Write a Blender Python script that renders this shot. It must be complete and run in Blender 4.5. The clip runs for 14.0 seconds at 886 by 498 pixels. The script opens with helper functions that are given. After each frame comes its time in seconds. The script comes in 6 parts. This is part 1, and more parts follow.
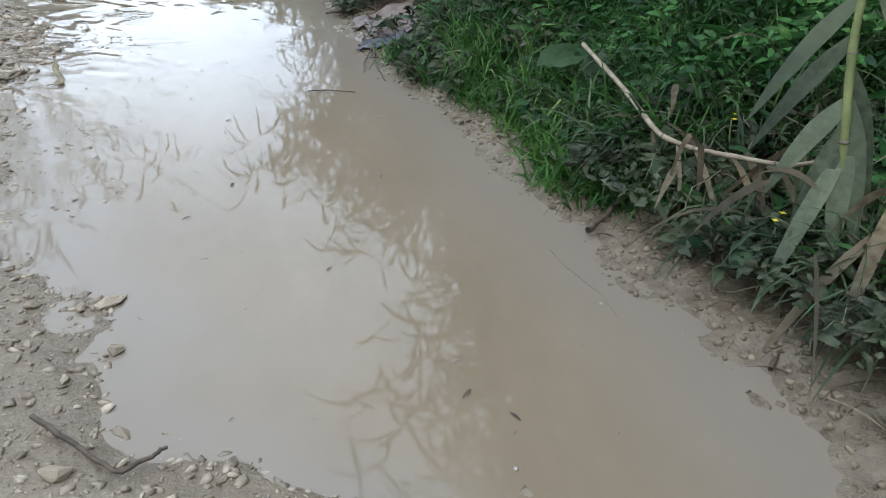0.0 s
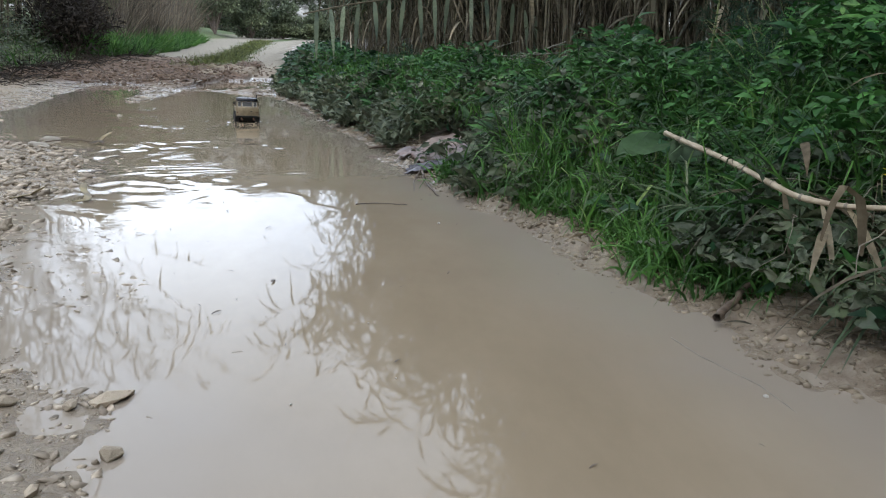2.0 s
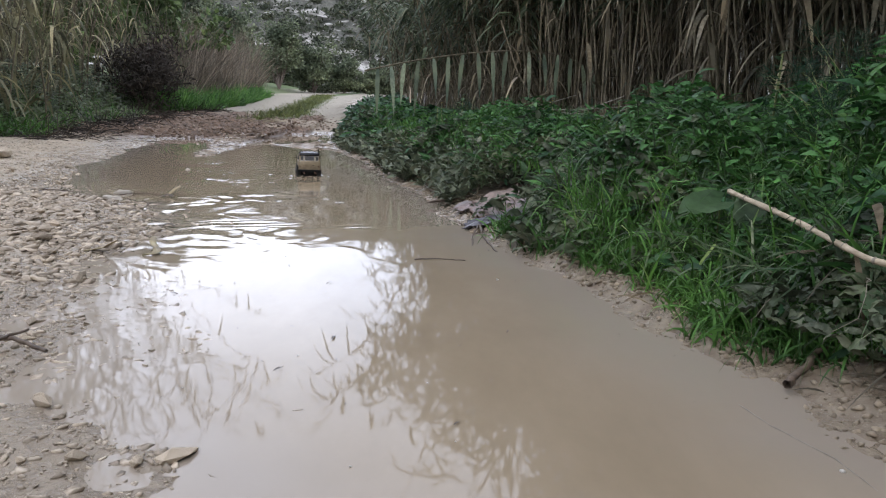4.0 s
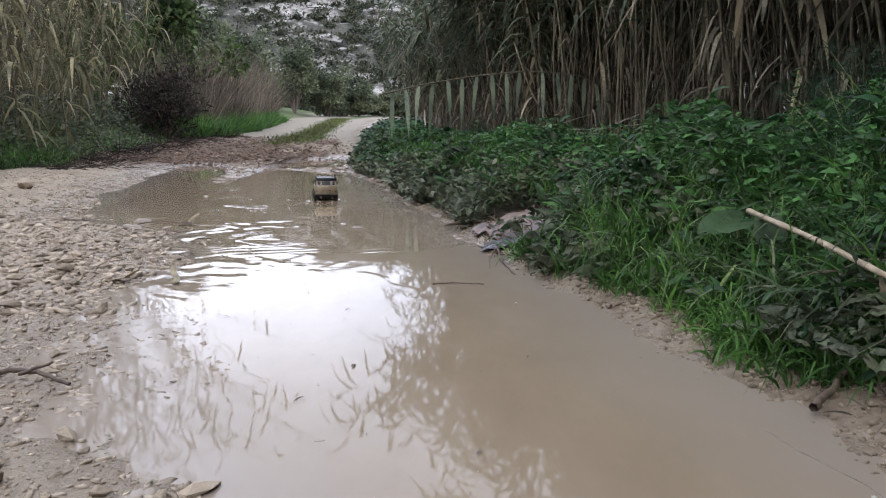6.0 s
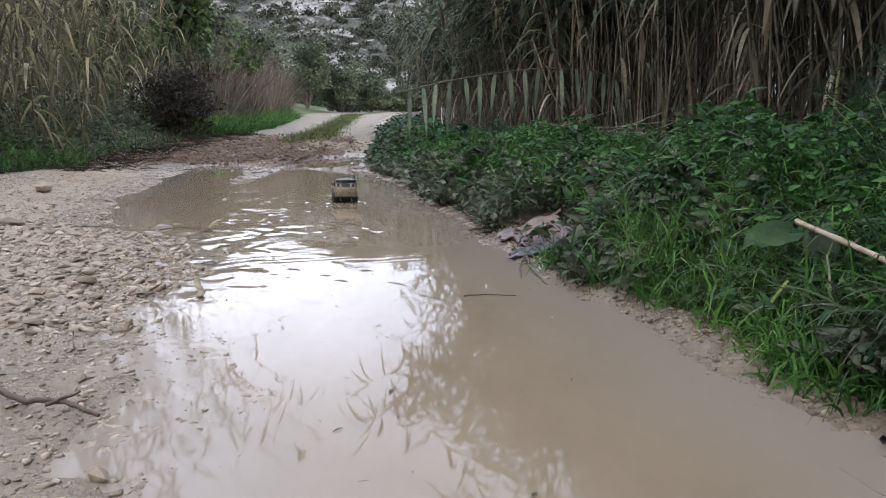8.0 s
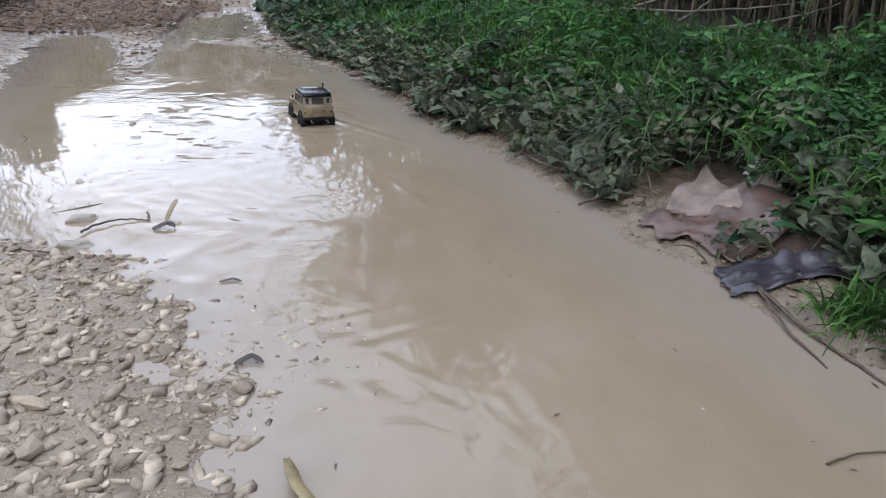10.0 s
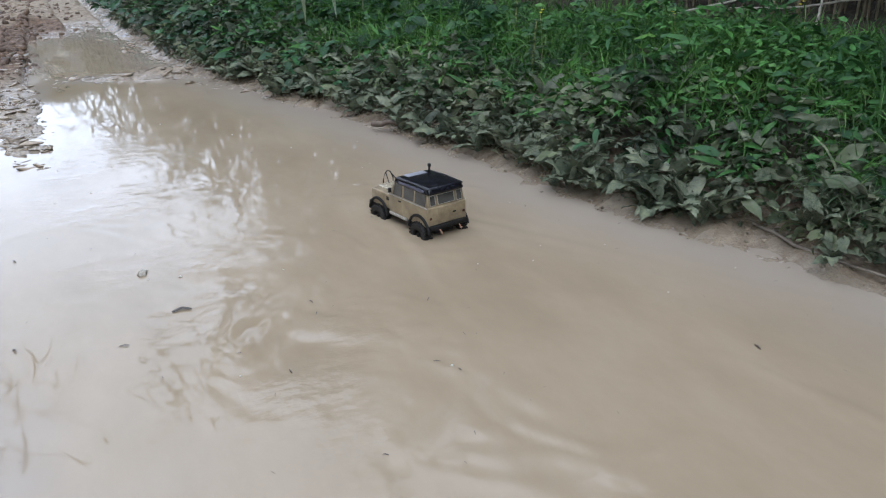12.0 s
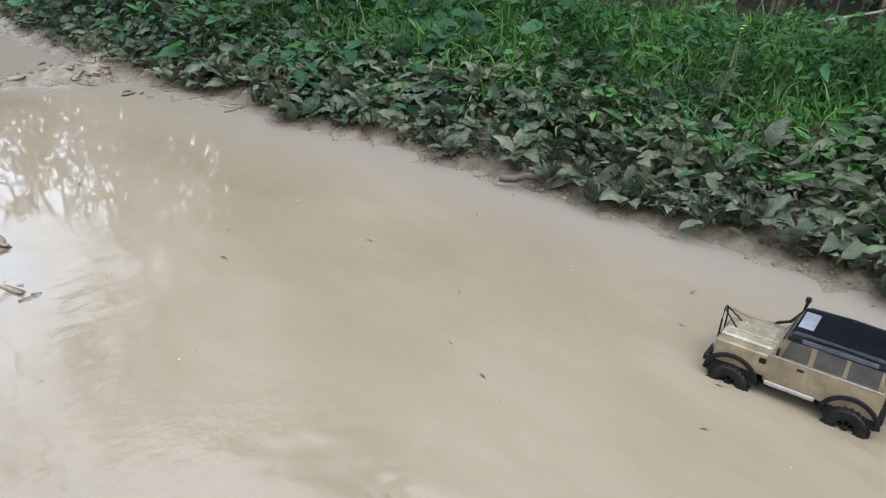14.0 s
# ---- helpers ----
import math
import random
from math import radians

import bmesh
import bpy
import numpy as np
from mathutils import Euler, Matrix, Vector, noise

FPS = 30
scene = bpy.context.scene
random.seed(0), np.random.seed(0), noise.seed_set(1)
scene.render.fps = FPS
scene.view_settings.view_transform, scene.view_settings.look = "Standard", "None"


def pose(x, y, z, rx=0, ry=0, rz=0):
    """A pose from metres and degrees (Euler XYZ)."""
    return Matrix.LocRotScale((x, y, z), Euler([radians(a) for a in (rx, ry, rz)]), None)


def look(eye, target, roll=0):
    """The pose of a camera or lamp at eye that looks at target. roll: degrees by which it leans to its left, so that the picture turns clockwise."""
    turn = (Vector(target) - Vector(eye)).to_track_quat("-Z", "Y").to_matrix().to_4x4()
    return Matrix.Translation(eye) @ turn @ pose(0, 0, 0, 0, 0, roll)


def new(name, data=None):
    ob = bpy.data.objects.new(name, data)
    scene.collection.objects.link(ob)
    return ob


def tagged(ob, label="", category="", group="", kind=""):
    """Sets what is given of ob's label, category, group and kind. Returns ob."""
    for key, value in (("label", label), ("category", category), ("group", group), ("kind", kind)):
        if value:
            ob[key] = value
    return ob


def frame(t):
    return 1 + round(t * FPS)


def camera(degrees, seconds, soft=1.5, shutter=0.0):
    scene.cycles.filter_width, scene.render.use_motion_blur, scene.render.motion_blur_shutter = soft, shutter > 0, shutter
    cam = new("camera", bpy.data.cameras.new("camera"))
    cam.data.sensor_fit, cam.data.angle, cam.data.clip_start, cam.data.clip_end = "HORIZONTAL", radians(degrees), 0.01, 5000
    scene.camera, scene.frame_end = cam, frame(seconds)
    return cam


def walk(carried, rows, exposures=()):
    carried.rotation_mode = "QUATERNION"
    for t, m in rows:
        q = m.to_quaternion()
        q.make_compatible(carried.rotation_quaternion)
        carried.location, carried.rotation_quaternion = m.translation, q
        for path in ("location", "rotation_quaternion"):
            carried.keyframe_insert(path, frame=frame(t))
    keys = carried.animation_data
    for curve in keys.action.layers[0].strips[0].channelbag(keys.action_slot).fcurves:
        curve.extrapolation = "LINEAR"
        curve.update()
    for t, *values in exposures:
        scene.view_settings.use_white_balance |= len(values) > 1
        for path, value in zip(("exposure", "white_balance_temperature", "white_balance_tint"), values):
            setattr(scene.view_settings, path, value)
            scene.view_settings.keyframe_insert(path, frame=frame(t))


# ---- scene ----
cam = camera(60.0, 14.0, soft=1.1)
PATH = [
    (0, (0.287, -0.493, 0.974), (0.547, 1.261, 0.048), 4.9),
    (0.5, (0.259, -0.247, 0.761), (0.559, 1.603, 0.063), 4.2),
    (1, (0.229, -0.165, 0.626), (0.528, 1.739, 0.091), 2.6),
    (1.5, (0.217, -0.178, 0.596), (0.446, 1.734, 0.057), 1.8),
    (2, (0.204, -0.173, 0.593), (0.383, 1.756, 0.094), 2.3),
    (2.5, (0.192, -0.177, 0.605), (0.262, 1.773, 0.17), 2.6),
    (3, (0.2, -0.171, 0.611), (0.257, 1.786, 0.2), 2.7),
    (5.5, (0.178, -0.17, 0.625), (0.167, 1.802, 0.293), 0.7),
    (6, (0.188, -0.168, 0.63), (0.175, 1.805, 0.304), 0.7),
    (6.5, (0.19, -0.171, 0.63), (0.175, 1.804, 0.315), 0.6),
    (7, (0.187, -0.172, 0.63), (0.167, 1.804, 0.326), 0.5),
    (7.5, (0.177, -0.17, 0.631), (0.141, 1.807, 0.329), 0.3),
    (7.7, (0.162, -0.158, 0.643), (0.105, 1.817, 0.337), 0.2),
    (9.8, (-0.723, 1.485, 0.958), (-0.426, 3.317, 0.213), 0.9),
    (10, (-0.87, 1.666, 0.977), (-0.532, 3.489, 0.227), 0.8),
    (10.5, (-1.226, 2.134, 1.004), (-0.823, 3.948, 0.263), 0.8),
    (11, (-1.438, 2.598, 0.999), (-0.933, 4.372, 0.227), -0.8),
    (11.5, (-1.671, 3.154, 1.053), (-1.0, 4.867, 0.269), -1.2),
    (12, (-1.877, 3.651, 1.055), (-1.104, 5.312, 0.252), -1.4),
    (12.5, (-2.109, 4.193, 1.048), (-1.225, 5.793, 0.235), -0.5),
    (13, (-2.299, 4.596, 1.066), (-1.396, 6.086, 0.083), -1.1),
    (13.5, (-2.377, 5.125, 1.032), (-1.413, 6.589, 0.067), -0.4),
    (14, (-2.486, 5.598, 1.063), (-1.264, 6.906, 0.171), 3.6),
]
EXPOSURES = ((0.0, -0.34, 6050, 4), (0.5, -0.37, 6050, 3), (1.0, -0.36, 6150, 4), (2.0, -0.36, 6300, 7), (3.0, -0.34, 6350, 10), (5.5, -0.32, 6450, 15), (7.5, -0.34, 6450, 15), (10.0, -0.28, 6200, 13), (11.0, -0.34, 6200, 11), (12.0, -0.13, 6050, 9), (13.0, 0.05, 6150, 9), (13.5, 0.0, 6150, 8), (14.0, 0.25, 6100, 7))
walk(cam, [(t, look(eye, target, roll)) for t, eye, target, roll in PATH], EXPOSURES)

# ---- light: a bright overcast sky, the sun veiled high behind the camera ----
SUN_HEIGHT, SUN_WAY = 58, 200
sun_from = Vector((math.sin(radians(SUN_WAY)) * math.cos(radians(SUN_HEIGHT)), math.cos(radians(SUN_WAY)) * math.cos(radians(SUN_HEIGHT)), math.sin(radians(SUN_HEIGHT))))
world = bpy.data.worlds.new("sky")
scene.world = world
world.use_nodes = True
wn, wl = world.node_tree.nodes, world.node_tree.links
wn.clear()
sky = wn.new("ShaderNodeTexSky")
sky.sky_type, sky.sun_disc = "NISHITA", False
sky.sun_elevation, sky.sun_rotation = radians(SUN_HEIGHT), radians(SUN_WAY)
sky.air_density, sky.dust_density = 1.0, 2.0
cloud_at = wn.new("ShaderNodeTexCoord")
cloud_noise = wn.new("ShaderNodeTexNoise")
cloud_noise.inputs["Scale"].default_value, cloud_noise.inputs["Detail"].default_value = 2.6, 7
wl.new(cloud_at.outputs["Generated"], cloud_noise.inputs["Vector"])
cloud_ramp = wn.new("ShaderNodeValToRGB")
cloud_ramp.color_ramp.elements[0].position, cloud_ramp.color_ramp.elements[0].color = 0.3, (10.8, 12.0, 14.4, 1)
cloud_ramp.color_ramp.elements[1].position, cloud_ramp.color_ramp.elements[1].color = 0.7, (16.2, 17.3, 19.6, 1)
wl.new(cloud_noise.outputs["Fac"], cloud_ramp.inputs["Fac"])
# the cloud is thinnest and brightest low over the horizon
upward = wn.new("ShaderNodeSeparateXYZ")
wl.new(cloud_at.outputs["Generated"], upward.inputs[0])
veil = wn.new("ShaderNodeMapRange")
veil.interpolation_type = "SMOOTHSTEP"
for slot, value in (("From Min", 0.1), ("From Max", 0.5), ("To Min", 1.95), ("To Max", 1.3)):
    veil.inputs[slot].default_value = value
wl.new(upward.outputs["Z"], veil.inputs["Value"])
lit = wn.new("ShaderNodeVectorMath")
lit.operation = "SCALE"
wl.new(cloud_ramp.outputs["Color"], lit.inputs[0])
wl.new(veil.outputs["Result"], lit.inputs["Scale"])
cover = wn.new("ShaderNodeMix")
cover.data_type = "RGBA"
cover.inputs["Factor"].default_value = 0.88
wl.new(sky.outputs["Color"], cover.inputs["A"])
wl.new(lit.outputs["Vector"], cover.inputs["B"])
background = wn.new("ShaderNodeBackground")
background.inputs["Strength"].default_value = 0.15
wl.new(cover.outputs["Result"], background.inputs["Color"])
wl.new(background.outputs["Background"], wn.new("ShaderNodeOutputWorld").inputs["Surface"])
sun_data = bpy.data.lights.new("sun", "SUN")
sun_data.energy, sun_data.angle, sun_data.color = 0.8, radians(30), (1.0, 0.95, 0.88)
sun = new("sun", sun_data)
sun.matrix_world = look(sun_from * 50, (0, 0, 0))


# ---- materials ----
class Nodes:
    """A node material with short ways to add nodes."""

    def __init__(self, name):
        self.material = bpy.data.materials.new(name)
        self.material.use_nodes = True
        self.tree = self.material.node_tree
        self.shader = self.tree.nodes["Principled BSDF"]
        self.out = self.tree.nodes["Material Output"]

    def add(self, kind, **values):
        node = self.tree.nodes.new(kind)
        for key, value in values.items():
            node.inputs[key.replace("_", " ")].default_value = value
        return node

    def link(self, a, b):
        self.tree.links.new(a, b)

    def where(self, kind="Object"):
        return self.add("ShaderNodeTexCoord").outputs[kind]

    def noise(self, scale, detail=4.0, rough=0.55, at=None):
        node = self.add("ShaderNodeTexNoise", Scale=scale, Detail=detail, Roughness=rough)
        self.link(at or self.where(), node.inputs["Vector"])
        return node.outputs["Fac"]

    def ramp(self, factor, *stops):
        node = self.add("ShaderNodeValToRGB")
        marks = node.color_ramp.elements
        while len(marks) < len(stops):
            marks.new(0.5)
        for mark, (place, colour) in zip(marks, stops):
            mark.position, mark.color = place, (*colour, 1)
        self.link(factor, node.inputs["Fac"])
        return node.outputs["Color"]

    def mix(self, factor, a, b, blend="MIX"):
        node = self.add("ShaderNodeMix")
        node.data_type, node.blend_type = "RGBA", blend
        for value, slot in ((factor, "Factor"), (a, "A"), (b, "B")):
            if isinstance(value, bpy.types.NodeSocket):
                self.link(value, node.inputs[slot])
            else:
                node.inputs[slot].default_value = value if slot == "Factor" else (*value, 1)
        return node.outputs["Result"]

    def math(self, how, a, b):
        node = self.add("ShaderNodeMath")
        node.operation = how
        for value, slot in ((a, 0), (b, 1)):
            if isinstance(value, bpy.types.NodeSocket):
                self.link(value, node.inputs[slot])
            else:
                node.inputs[slot].default_value = value
        return node.outputs[0]

    def attribute(self, name):
        node = self.add("ShaderNodeAttribute")
        node.attribute_name = name
        return node.outputs["Fac"]

    def finish(self, colour=None, rough=None, bump=None, strength=0.3, distance=0.01, **values):
        for value, slot in ((colour, "Base Color"), (rough, "Roughness")):
            if isinstance(value, bpy.types.NodeSocket):
                self.link(value, self.shader.inputs[slot])
            elif value is not None:
                self.shader.inputs[slot].default_value = (*value, 1) if slot == "Base Color" else value
        for key, value in values.items():
            self.shader.inputs[key.replace("_", " ")].default_value = value
        if bump is not None:
            node = self.add("ShaderNodeBump", Strength=strength, Distance=distance)
            self.link(bump, node.inputs["Height"])
            self.link(node.outputs["Normal"], self.shader.inputs["Normal"])
        return self.material


def leaf_material(name, dark, light, odd, rough=0.5, per_object=False, through_light=0.22, dust=0.0, grain=45):
    """Foliage: colour varies leaf by leaf, with blotches and a little light through the blade."""
    n = Nodes(name)
    dark, light, odd = (tuple(0.82 * v for v in colour) for colour in (dark, light, odd))
    chance = n.add("ShaderNodeObjectInfo").outputs["Random"] if per_object else n.add("ShaderNodeNewGeometry").outputs["Random Per Island"]
    base = n.ramp(chance, (0.0, tuple(0.5 * v for v in dark)), (0.35, dark), (0.72, light), (0.9, tuple(1.2 * v for v in light)), (1.0, odd))
    blotch = n.noise(grain, 5)
    colour = n.mix(n.ramp(blotch, (0.35, (0, 0, 0)), (0.7, (1, 1, 1))), base, tuple(0.62 * c for c in light))
    if dust:
        speck = n.ramp(n.noise(grain * 0.5, 6, 0.7), (0.45, (0, 0, 0)), (0.62, (dust, dust, dust)))
        colour = n.mix(speck, colour, (0.2, 0.195, 0.155))
    # whole tufts run duller or fresher than their neighbours
    tuft = n.ramp(n.noise(0.055 * grain, 3), (0.36, (0.5, 0.55, 0.56)), (0.5, (0.95, 0.95, 0.92)), (0.66, (1.3, 1.24, 1.1)))
    colour = n.mix(1.0, colour, tuft, "MULTIPLY")
    n.finish(colour, rough, n.noise(grain * 3, 3), 0.25, 0.004, Specular_IOR_Level=0.22)
    glow = n.add("ShaderNodeBsdfTranslucent")
    n.link(colour, glow.inputs["Color"])
    both = n.add("ShaderNodeMixShader", Fac=through_light)
    n.link(n.shader.outputs["BSDF"], both.inputs[1])
    n.link(glow.outputs["BSDF"], both.inputs[2])
    n.link(both.outputs["Shader"], n.out.inputs["Surface"])
    return n.material


def plain_material(name, dark, light, rough, scale=30, bump=0.2, metal=0.0, per_object=False, per_island=False, **values):
    n = Nodes(name)
    colour = n.ramp(n.noise(scale, 6, 0.6), (0.3, dark), (0.7, light))
    if per_object or per_island:
        chance = n.add("ShaderNodeObjectInfo").outputs["Random"] if per_object else n.add("ShaderNodeNewGeometry").outputs["Random Per Island"]
        tone = n.ramp(chance, (0, (0.55, 0.52, 0.48)), (0.4, (0.88, 0.86, 0.83)), (0.75, (1.0, 0.97, 0.92)), (1, (1.3, 1.26, 1.2)))
        colour = n.mix(1.0, colour, tone, "MULTIPLY")
    worn = n.math("ADD", rough - 0.1, n.math("MULTIPLY", n.noise(scale * 2.3, 3), 0.2))
    return n.finish(colour, worn, n.noise(scale * 4, 4), bump, 0.004, Metallic=metal, **values)


def ground_material():
    """Gravel, mud, soil and turf, by the kind of ground stored on the sheet."""
    n = Nodes("ground_soil")
    fine, broad, spots = n.noise(90, 6, 0.65), n.noise(2.3, 5), n.noise(22, 5, 0.6)
    gravel = n.mix(n.ramp(fine, (0.35, (0, 0, 0)), (0.65, (1, 1, 1))), (0.2, 0.16, 0.112), (0.42, 0.36, 0.275))
    gravel = n.mix(n.ramp(broad, (0.4, (0, 0, 0)), (0.65, (1, 1, 1))), gravel, (0.38, 0.31, 0.225))
    mud = n.mix(n.ramp(spots, (0.35, (0, 0, 0)), (0.65, (1, 1, 1))), (0.17, 0.13, 0.09), (0.3, 0.245, 0.18))
    soil = n.mix(n.ramp(spots, (0.35, (0, 0, 0)), (0.65, (1, 1, 1))), (0.06, 0.038, 0.025), (0.18, 0.115, 0.073))
    turf = n.mix(n.ramp(spots, (0.3, (0, 0, 0)), (0.7, (1, 1, 1))), (0.035, 0.05, 0.015), (0.09, 0.13, 0.035))
    road = n.mix(n.ramp(spots, (0.3, (0, 0, 0)), (0.7, (1, 1, 1))), (0.16, 0.14, 0.105), (0.28, 0.245, 0.19))
    colour = n.mix(n.attribute("mud"), gravel, mud)
    colour = n.mix(n.attribute("road"), colour, road)
    colour = n.mix(n.attribute("soil"), colour, soil)
    colour = n.mix(n.attribute("turf"), colour, turf)
    # humus under the herbs, taken near black: shade put into its colour
    shaded_humus = n.mix(n.ramp(spots, (0.35, (0, 0, 0)), (0.65, (1, 1, 1))), (0.016, 0.012, 0.008), (0.06, 0.045, 0.03))
    colour = n.mix(n.attribute("shaded_humus"), colour, shaded_humus)
    wet = n.attribute("wet")
    colour = n.mix(n.math("MULTIPLY", wet, 0.35), colour, n.mix(1.0, colour, (0.6, 0.57, 0.53), "MULTIPLY"))
    rough = n.math("SUBTRACT", 0.9, n.math("MULTIPLY", wet, n.math("ADD", 0.3, n.math("MULTIPLY", spots, 0.7))))
    return n.finish(colour, rough, n.math("ADD", fine, n.math("MULTIPLY", spots, 1.5)), 0.55, 0.012)


def water_material():
    """Thick brown puddle water: the silt gives the colour, the surface mirrors the sky."""
    n = Nodes("silty_water")
    at = n.where()
    stretch = n.add("ShaderNodeMapping", Scale=(1.0, 0.45, 1.0), Rotation=(0, 0, 0.25))
    n.link(at, stretch.inputs["Vector"])
    swirl = n.noise(2.6, 8, 0.62, stretch.outputs["Vector"])
    colour = n.ramp(swirl, (0.25, (0.228, 0.178, 0.118)), (0.5, (0.27, 0.212, 0.144)), (0.78, (0.32, 0.258, 0.186)))
    grey = n.attribute("shallow")
    colour = n.mix(grey, colour, (0.275, 0.23, 0.182))
    # slow swells everywhere, and fine chop where the wake has run
    flat = n.add("ShaderNodeMapping", Scale=(1.0, 1.7, 1.0), Rotation=(0, 0, -0.5))
    n.link(at, flat.inputs["Vector"])
    fine = n.noise(13, 3, 0.5, flat.outputs["Vector"])
    chop = n.math("MULTIPLY", fine, n.math("MULTIPLY", n.attribute("chop"), 11.0))
    ripple = n.math("ADD", n.noise(5, 2, 0.5, at), chop)
    n.finish(colour, 0.03, ripple, 0.05, 0.008, IOR=1.4)
    return n.material


SOIL = ground_material()
WATER = water_material()
DUSTY = leaf_material("dusty_leaf", (0.085, 0.118, 0.07), (0.185, 0.225, 0.142), (0.29, 0.305, 0.225), 0.55, True, 0.15, 0.55)
DUSTY_MASS = leaf_material("dusty_leaf_mass", (0.045, 0.068, 0.034), (0.135, 0.17, 0.092), (0.24, 0.245, 0.16), 0.5, False, 0.15, 0.4)
HERB = leaf_material("herb_leaf", (0.03, 0.094, 0.026), (0.076, 0.215, 0.052), (0.16, 0.3, 0.085), 0.5, False, 0.18)
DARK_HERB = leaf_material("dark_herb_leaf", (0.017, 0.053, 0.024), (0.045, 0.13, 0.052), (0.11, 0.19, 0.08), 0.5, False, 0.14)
GRASS = leaf_material("grass_blade", (0.045, 0.125, 0.026), (0.125, 0.29, 0.062), (0.29, 0.38, 0.14), 0.5, False, 0.22)
DRY = leaf_material("dry_reed_leaf", (0.05, 0.041, 0.026), (0.22, 0.182, 0.122), (0.52, 0.45, 0.335), 0.75, False, 0.2)
REED = leaf_material("reed_leaf", (0.05, 0.068, 0.042), (0.13, 0.165, 0.098), (0.28, 0.27, 0.17), 0.55, False, 0.25)
STALK = plain_material("reed_stalk", (0.065, 0.054, 0.036), (0.2, 0.17, 0.115), 0.7, 14, 0.2, per_island=True, Specular_IOR_Level=0.25)
GREEN_STALK = plain_material("green_reed_stalk", (0.12, 0.15, 0.05), (0.28, 0.3, 0.12), 0.5, 14, 0.2)
DRY_STALK = plain_material("dry_reed_stalk", (0.22, 0.17, 0.11), (0.46, 0.38, 0.27), 0.7, 20, 0.3)
TWIG = plain_material("wet_twig", (0.045, 0.032, 0.024), (0.14, 0.1, 0.07), 0.6, 40, 0.4)
SHRUB = leaf_material("far_shrub_leaf", (0.04, 0.05, 0.03), (0.1, 0.115, 0.07), (0.18, 0.185, 0.115), 0.6, False, 0.15, grain=8)
BROWN_SHRUB = leaf_material("brown_shrub_twigs", (0.03, 0.024, 0.02), (0.078, 0.062, 0.05), (0.14, 0.11, 0.08), 0.8, False, 0.1, grain=8)
STRAW = leaf_material("dry_straw", (0.13, 0.1, 0.065), (0.28, 0.23, 0.16), (0.4, 0.34, 0.25), 0.8, False, 0.2)
STONE = plain_material("limestone", (0.25, 0.2, 0.145), (0.54, 0.465, 0.37), 0.75, 24, 0.5, per_object=True)
PEBBLE = plain_material("gravel_stone", (0.215, 0.172, 0.125), (0.52, 0.45, 0.365), 0.75, 28, 0.4, per_island=True)
CLOD = plain_material("dark_mud_clod", (0.06, 0.04, 0.027), (0.17, 0.112, 0.075), 0.7, 50, 0.5, per_island=True)
ROCK = plain_material("hill_rock", (0.15, 0.142, 0.125), (0.46, 0.44, 0.4), 0.9, 0.8, 0.6)


def hill_material():
    """Thin soil and low scrub, with bare limestone and scree showing in broken patches."""
    n = Nodes("hill_soil")
    scrub = n.mix(n.ramp(n.noise(0.9, 8, 0.7), (0.35, (0, 0, 0)), (0.65, (1, 1, 1))), (0.04, 0.043, 0.034), (0.11, 0.106, 0.085))
    rock = n.mix(n.ramp(n.noise(1.6, 8, 0.7), (0.38, (0, 0, 0)), (0.6, (1, 1, 1))), (0.12, 0.112, 0.1), (0.42, 0.4, 0.365))
    bare = n.math("ADD", n.math("MULTIPLY", n.noise(0.09, 3), 0.75), n.math("MULTIPLY", n.noise(0.6, 6, 0.7), 0.5))
    colour = n.mix(n.ramp(bare, (0.66, (0, 0, 0)), (0.71, (1, 1, 1))), scrub, rock)
    return n.finish(colour, 0.95, n.noise(1.1, 8, 0.7), 0.8, 0.5)


HILL = hill_material()
PAPER = plain_material("sodden_brown_paper", (0.135, 0.098, 0.08), (0.31, 0.238, 0.2), 0.65, 14, 0.4)
PLASTIC = plain_material("dark_plastic_film", (0.018, 0.016, 0.022), (0.07, 0.062, 0.075), 0.3, 12, 0.3)
PETAL = plain_material("yellow_petal", (0.7, 0.55, 0.02), (0.85, 0.75, 0.06), 0.6, 30, 0.1)
GOLD = plain_material("muddy_gold_paint", (0.17, 0.13, 0.08), (0.35, 0.275, 0.17), 0.4, 22, 0.12, 0.25)
BLACK_GLOSS = plain_material("glossy_black_paint", (0.004, 0.004, 0.006), (0.01, 0.01, 0.014), 0.22, 30, 0.05, Specular_IOR_Level=0.3)
BLACK = plain_material("black_plastic", (0.004, 0.004, 0.004), (0.014, 0.013, 0.012), 0.6, 60, 0.2, Specular_IOR_Level=0.25)
RUBBER = plain_material("wet_black_rubber", (0.004, 0.004, 0.004), (0.016, 0.014, 0.012), 0.5, 80, 0.4, Specular_IOR_Level=0.3)
TINT = plain_material("tinted_window", (0.035, 0.033, 0.03), (0.08, 0.074, 0.066), 0.14, 20, 0.02)
SILVER = plain_material("worn_silver_trim", (0.32, 0.3, 0.27), (0.6, 0.58, 0.54), 0.35, 60, 0.1, 0.6)
PALE = plain_material("pale_grey_panel", (0.16, 0.165, 0.19), (0.28, 0.285, 0.31), 0.35, 30, 0.05)
COPPER = plain_material("orange_hook_paint", (0.22, 0.1, 0.06), (0.42, 0.24, 0.15), 0.5, 40, 0.1)
RED = plain_material("red_lens", (0.06, 0.028, 0.02), (0.13, 0.05, 0.038), 0.25, 40, 0.02)


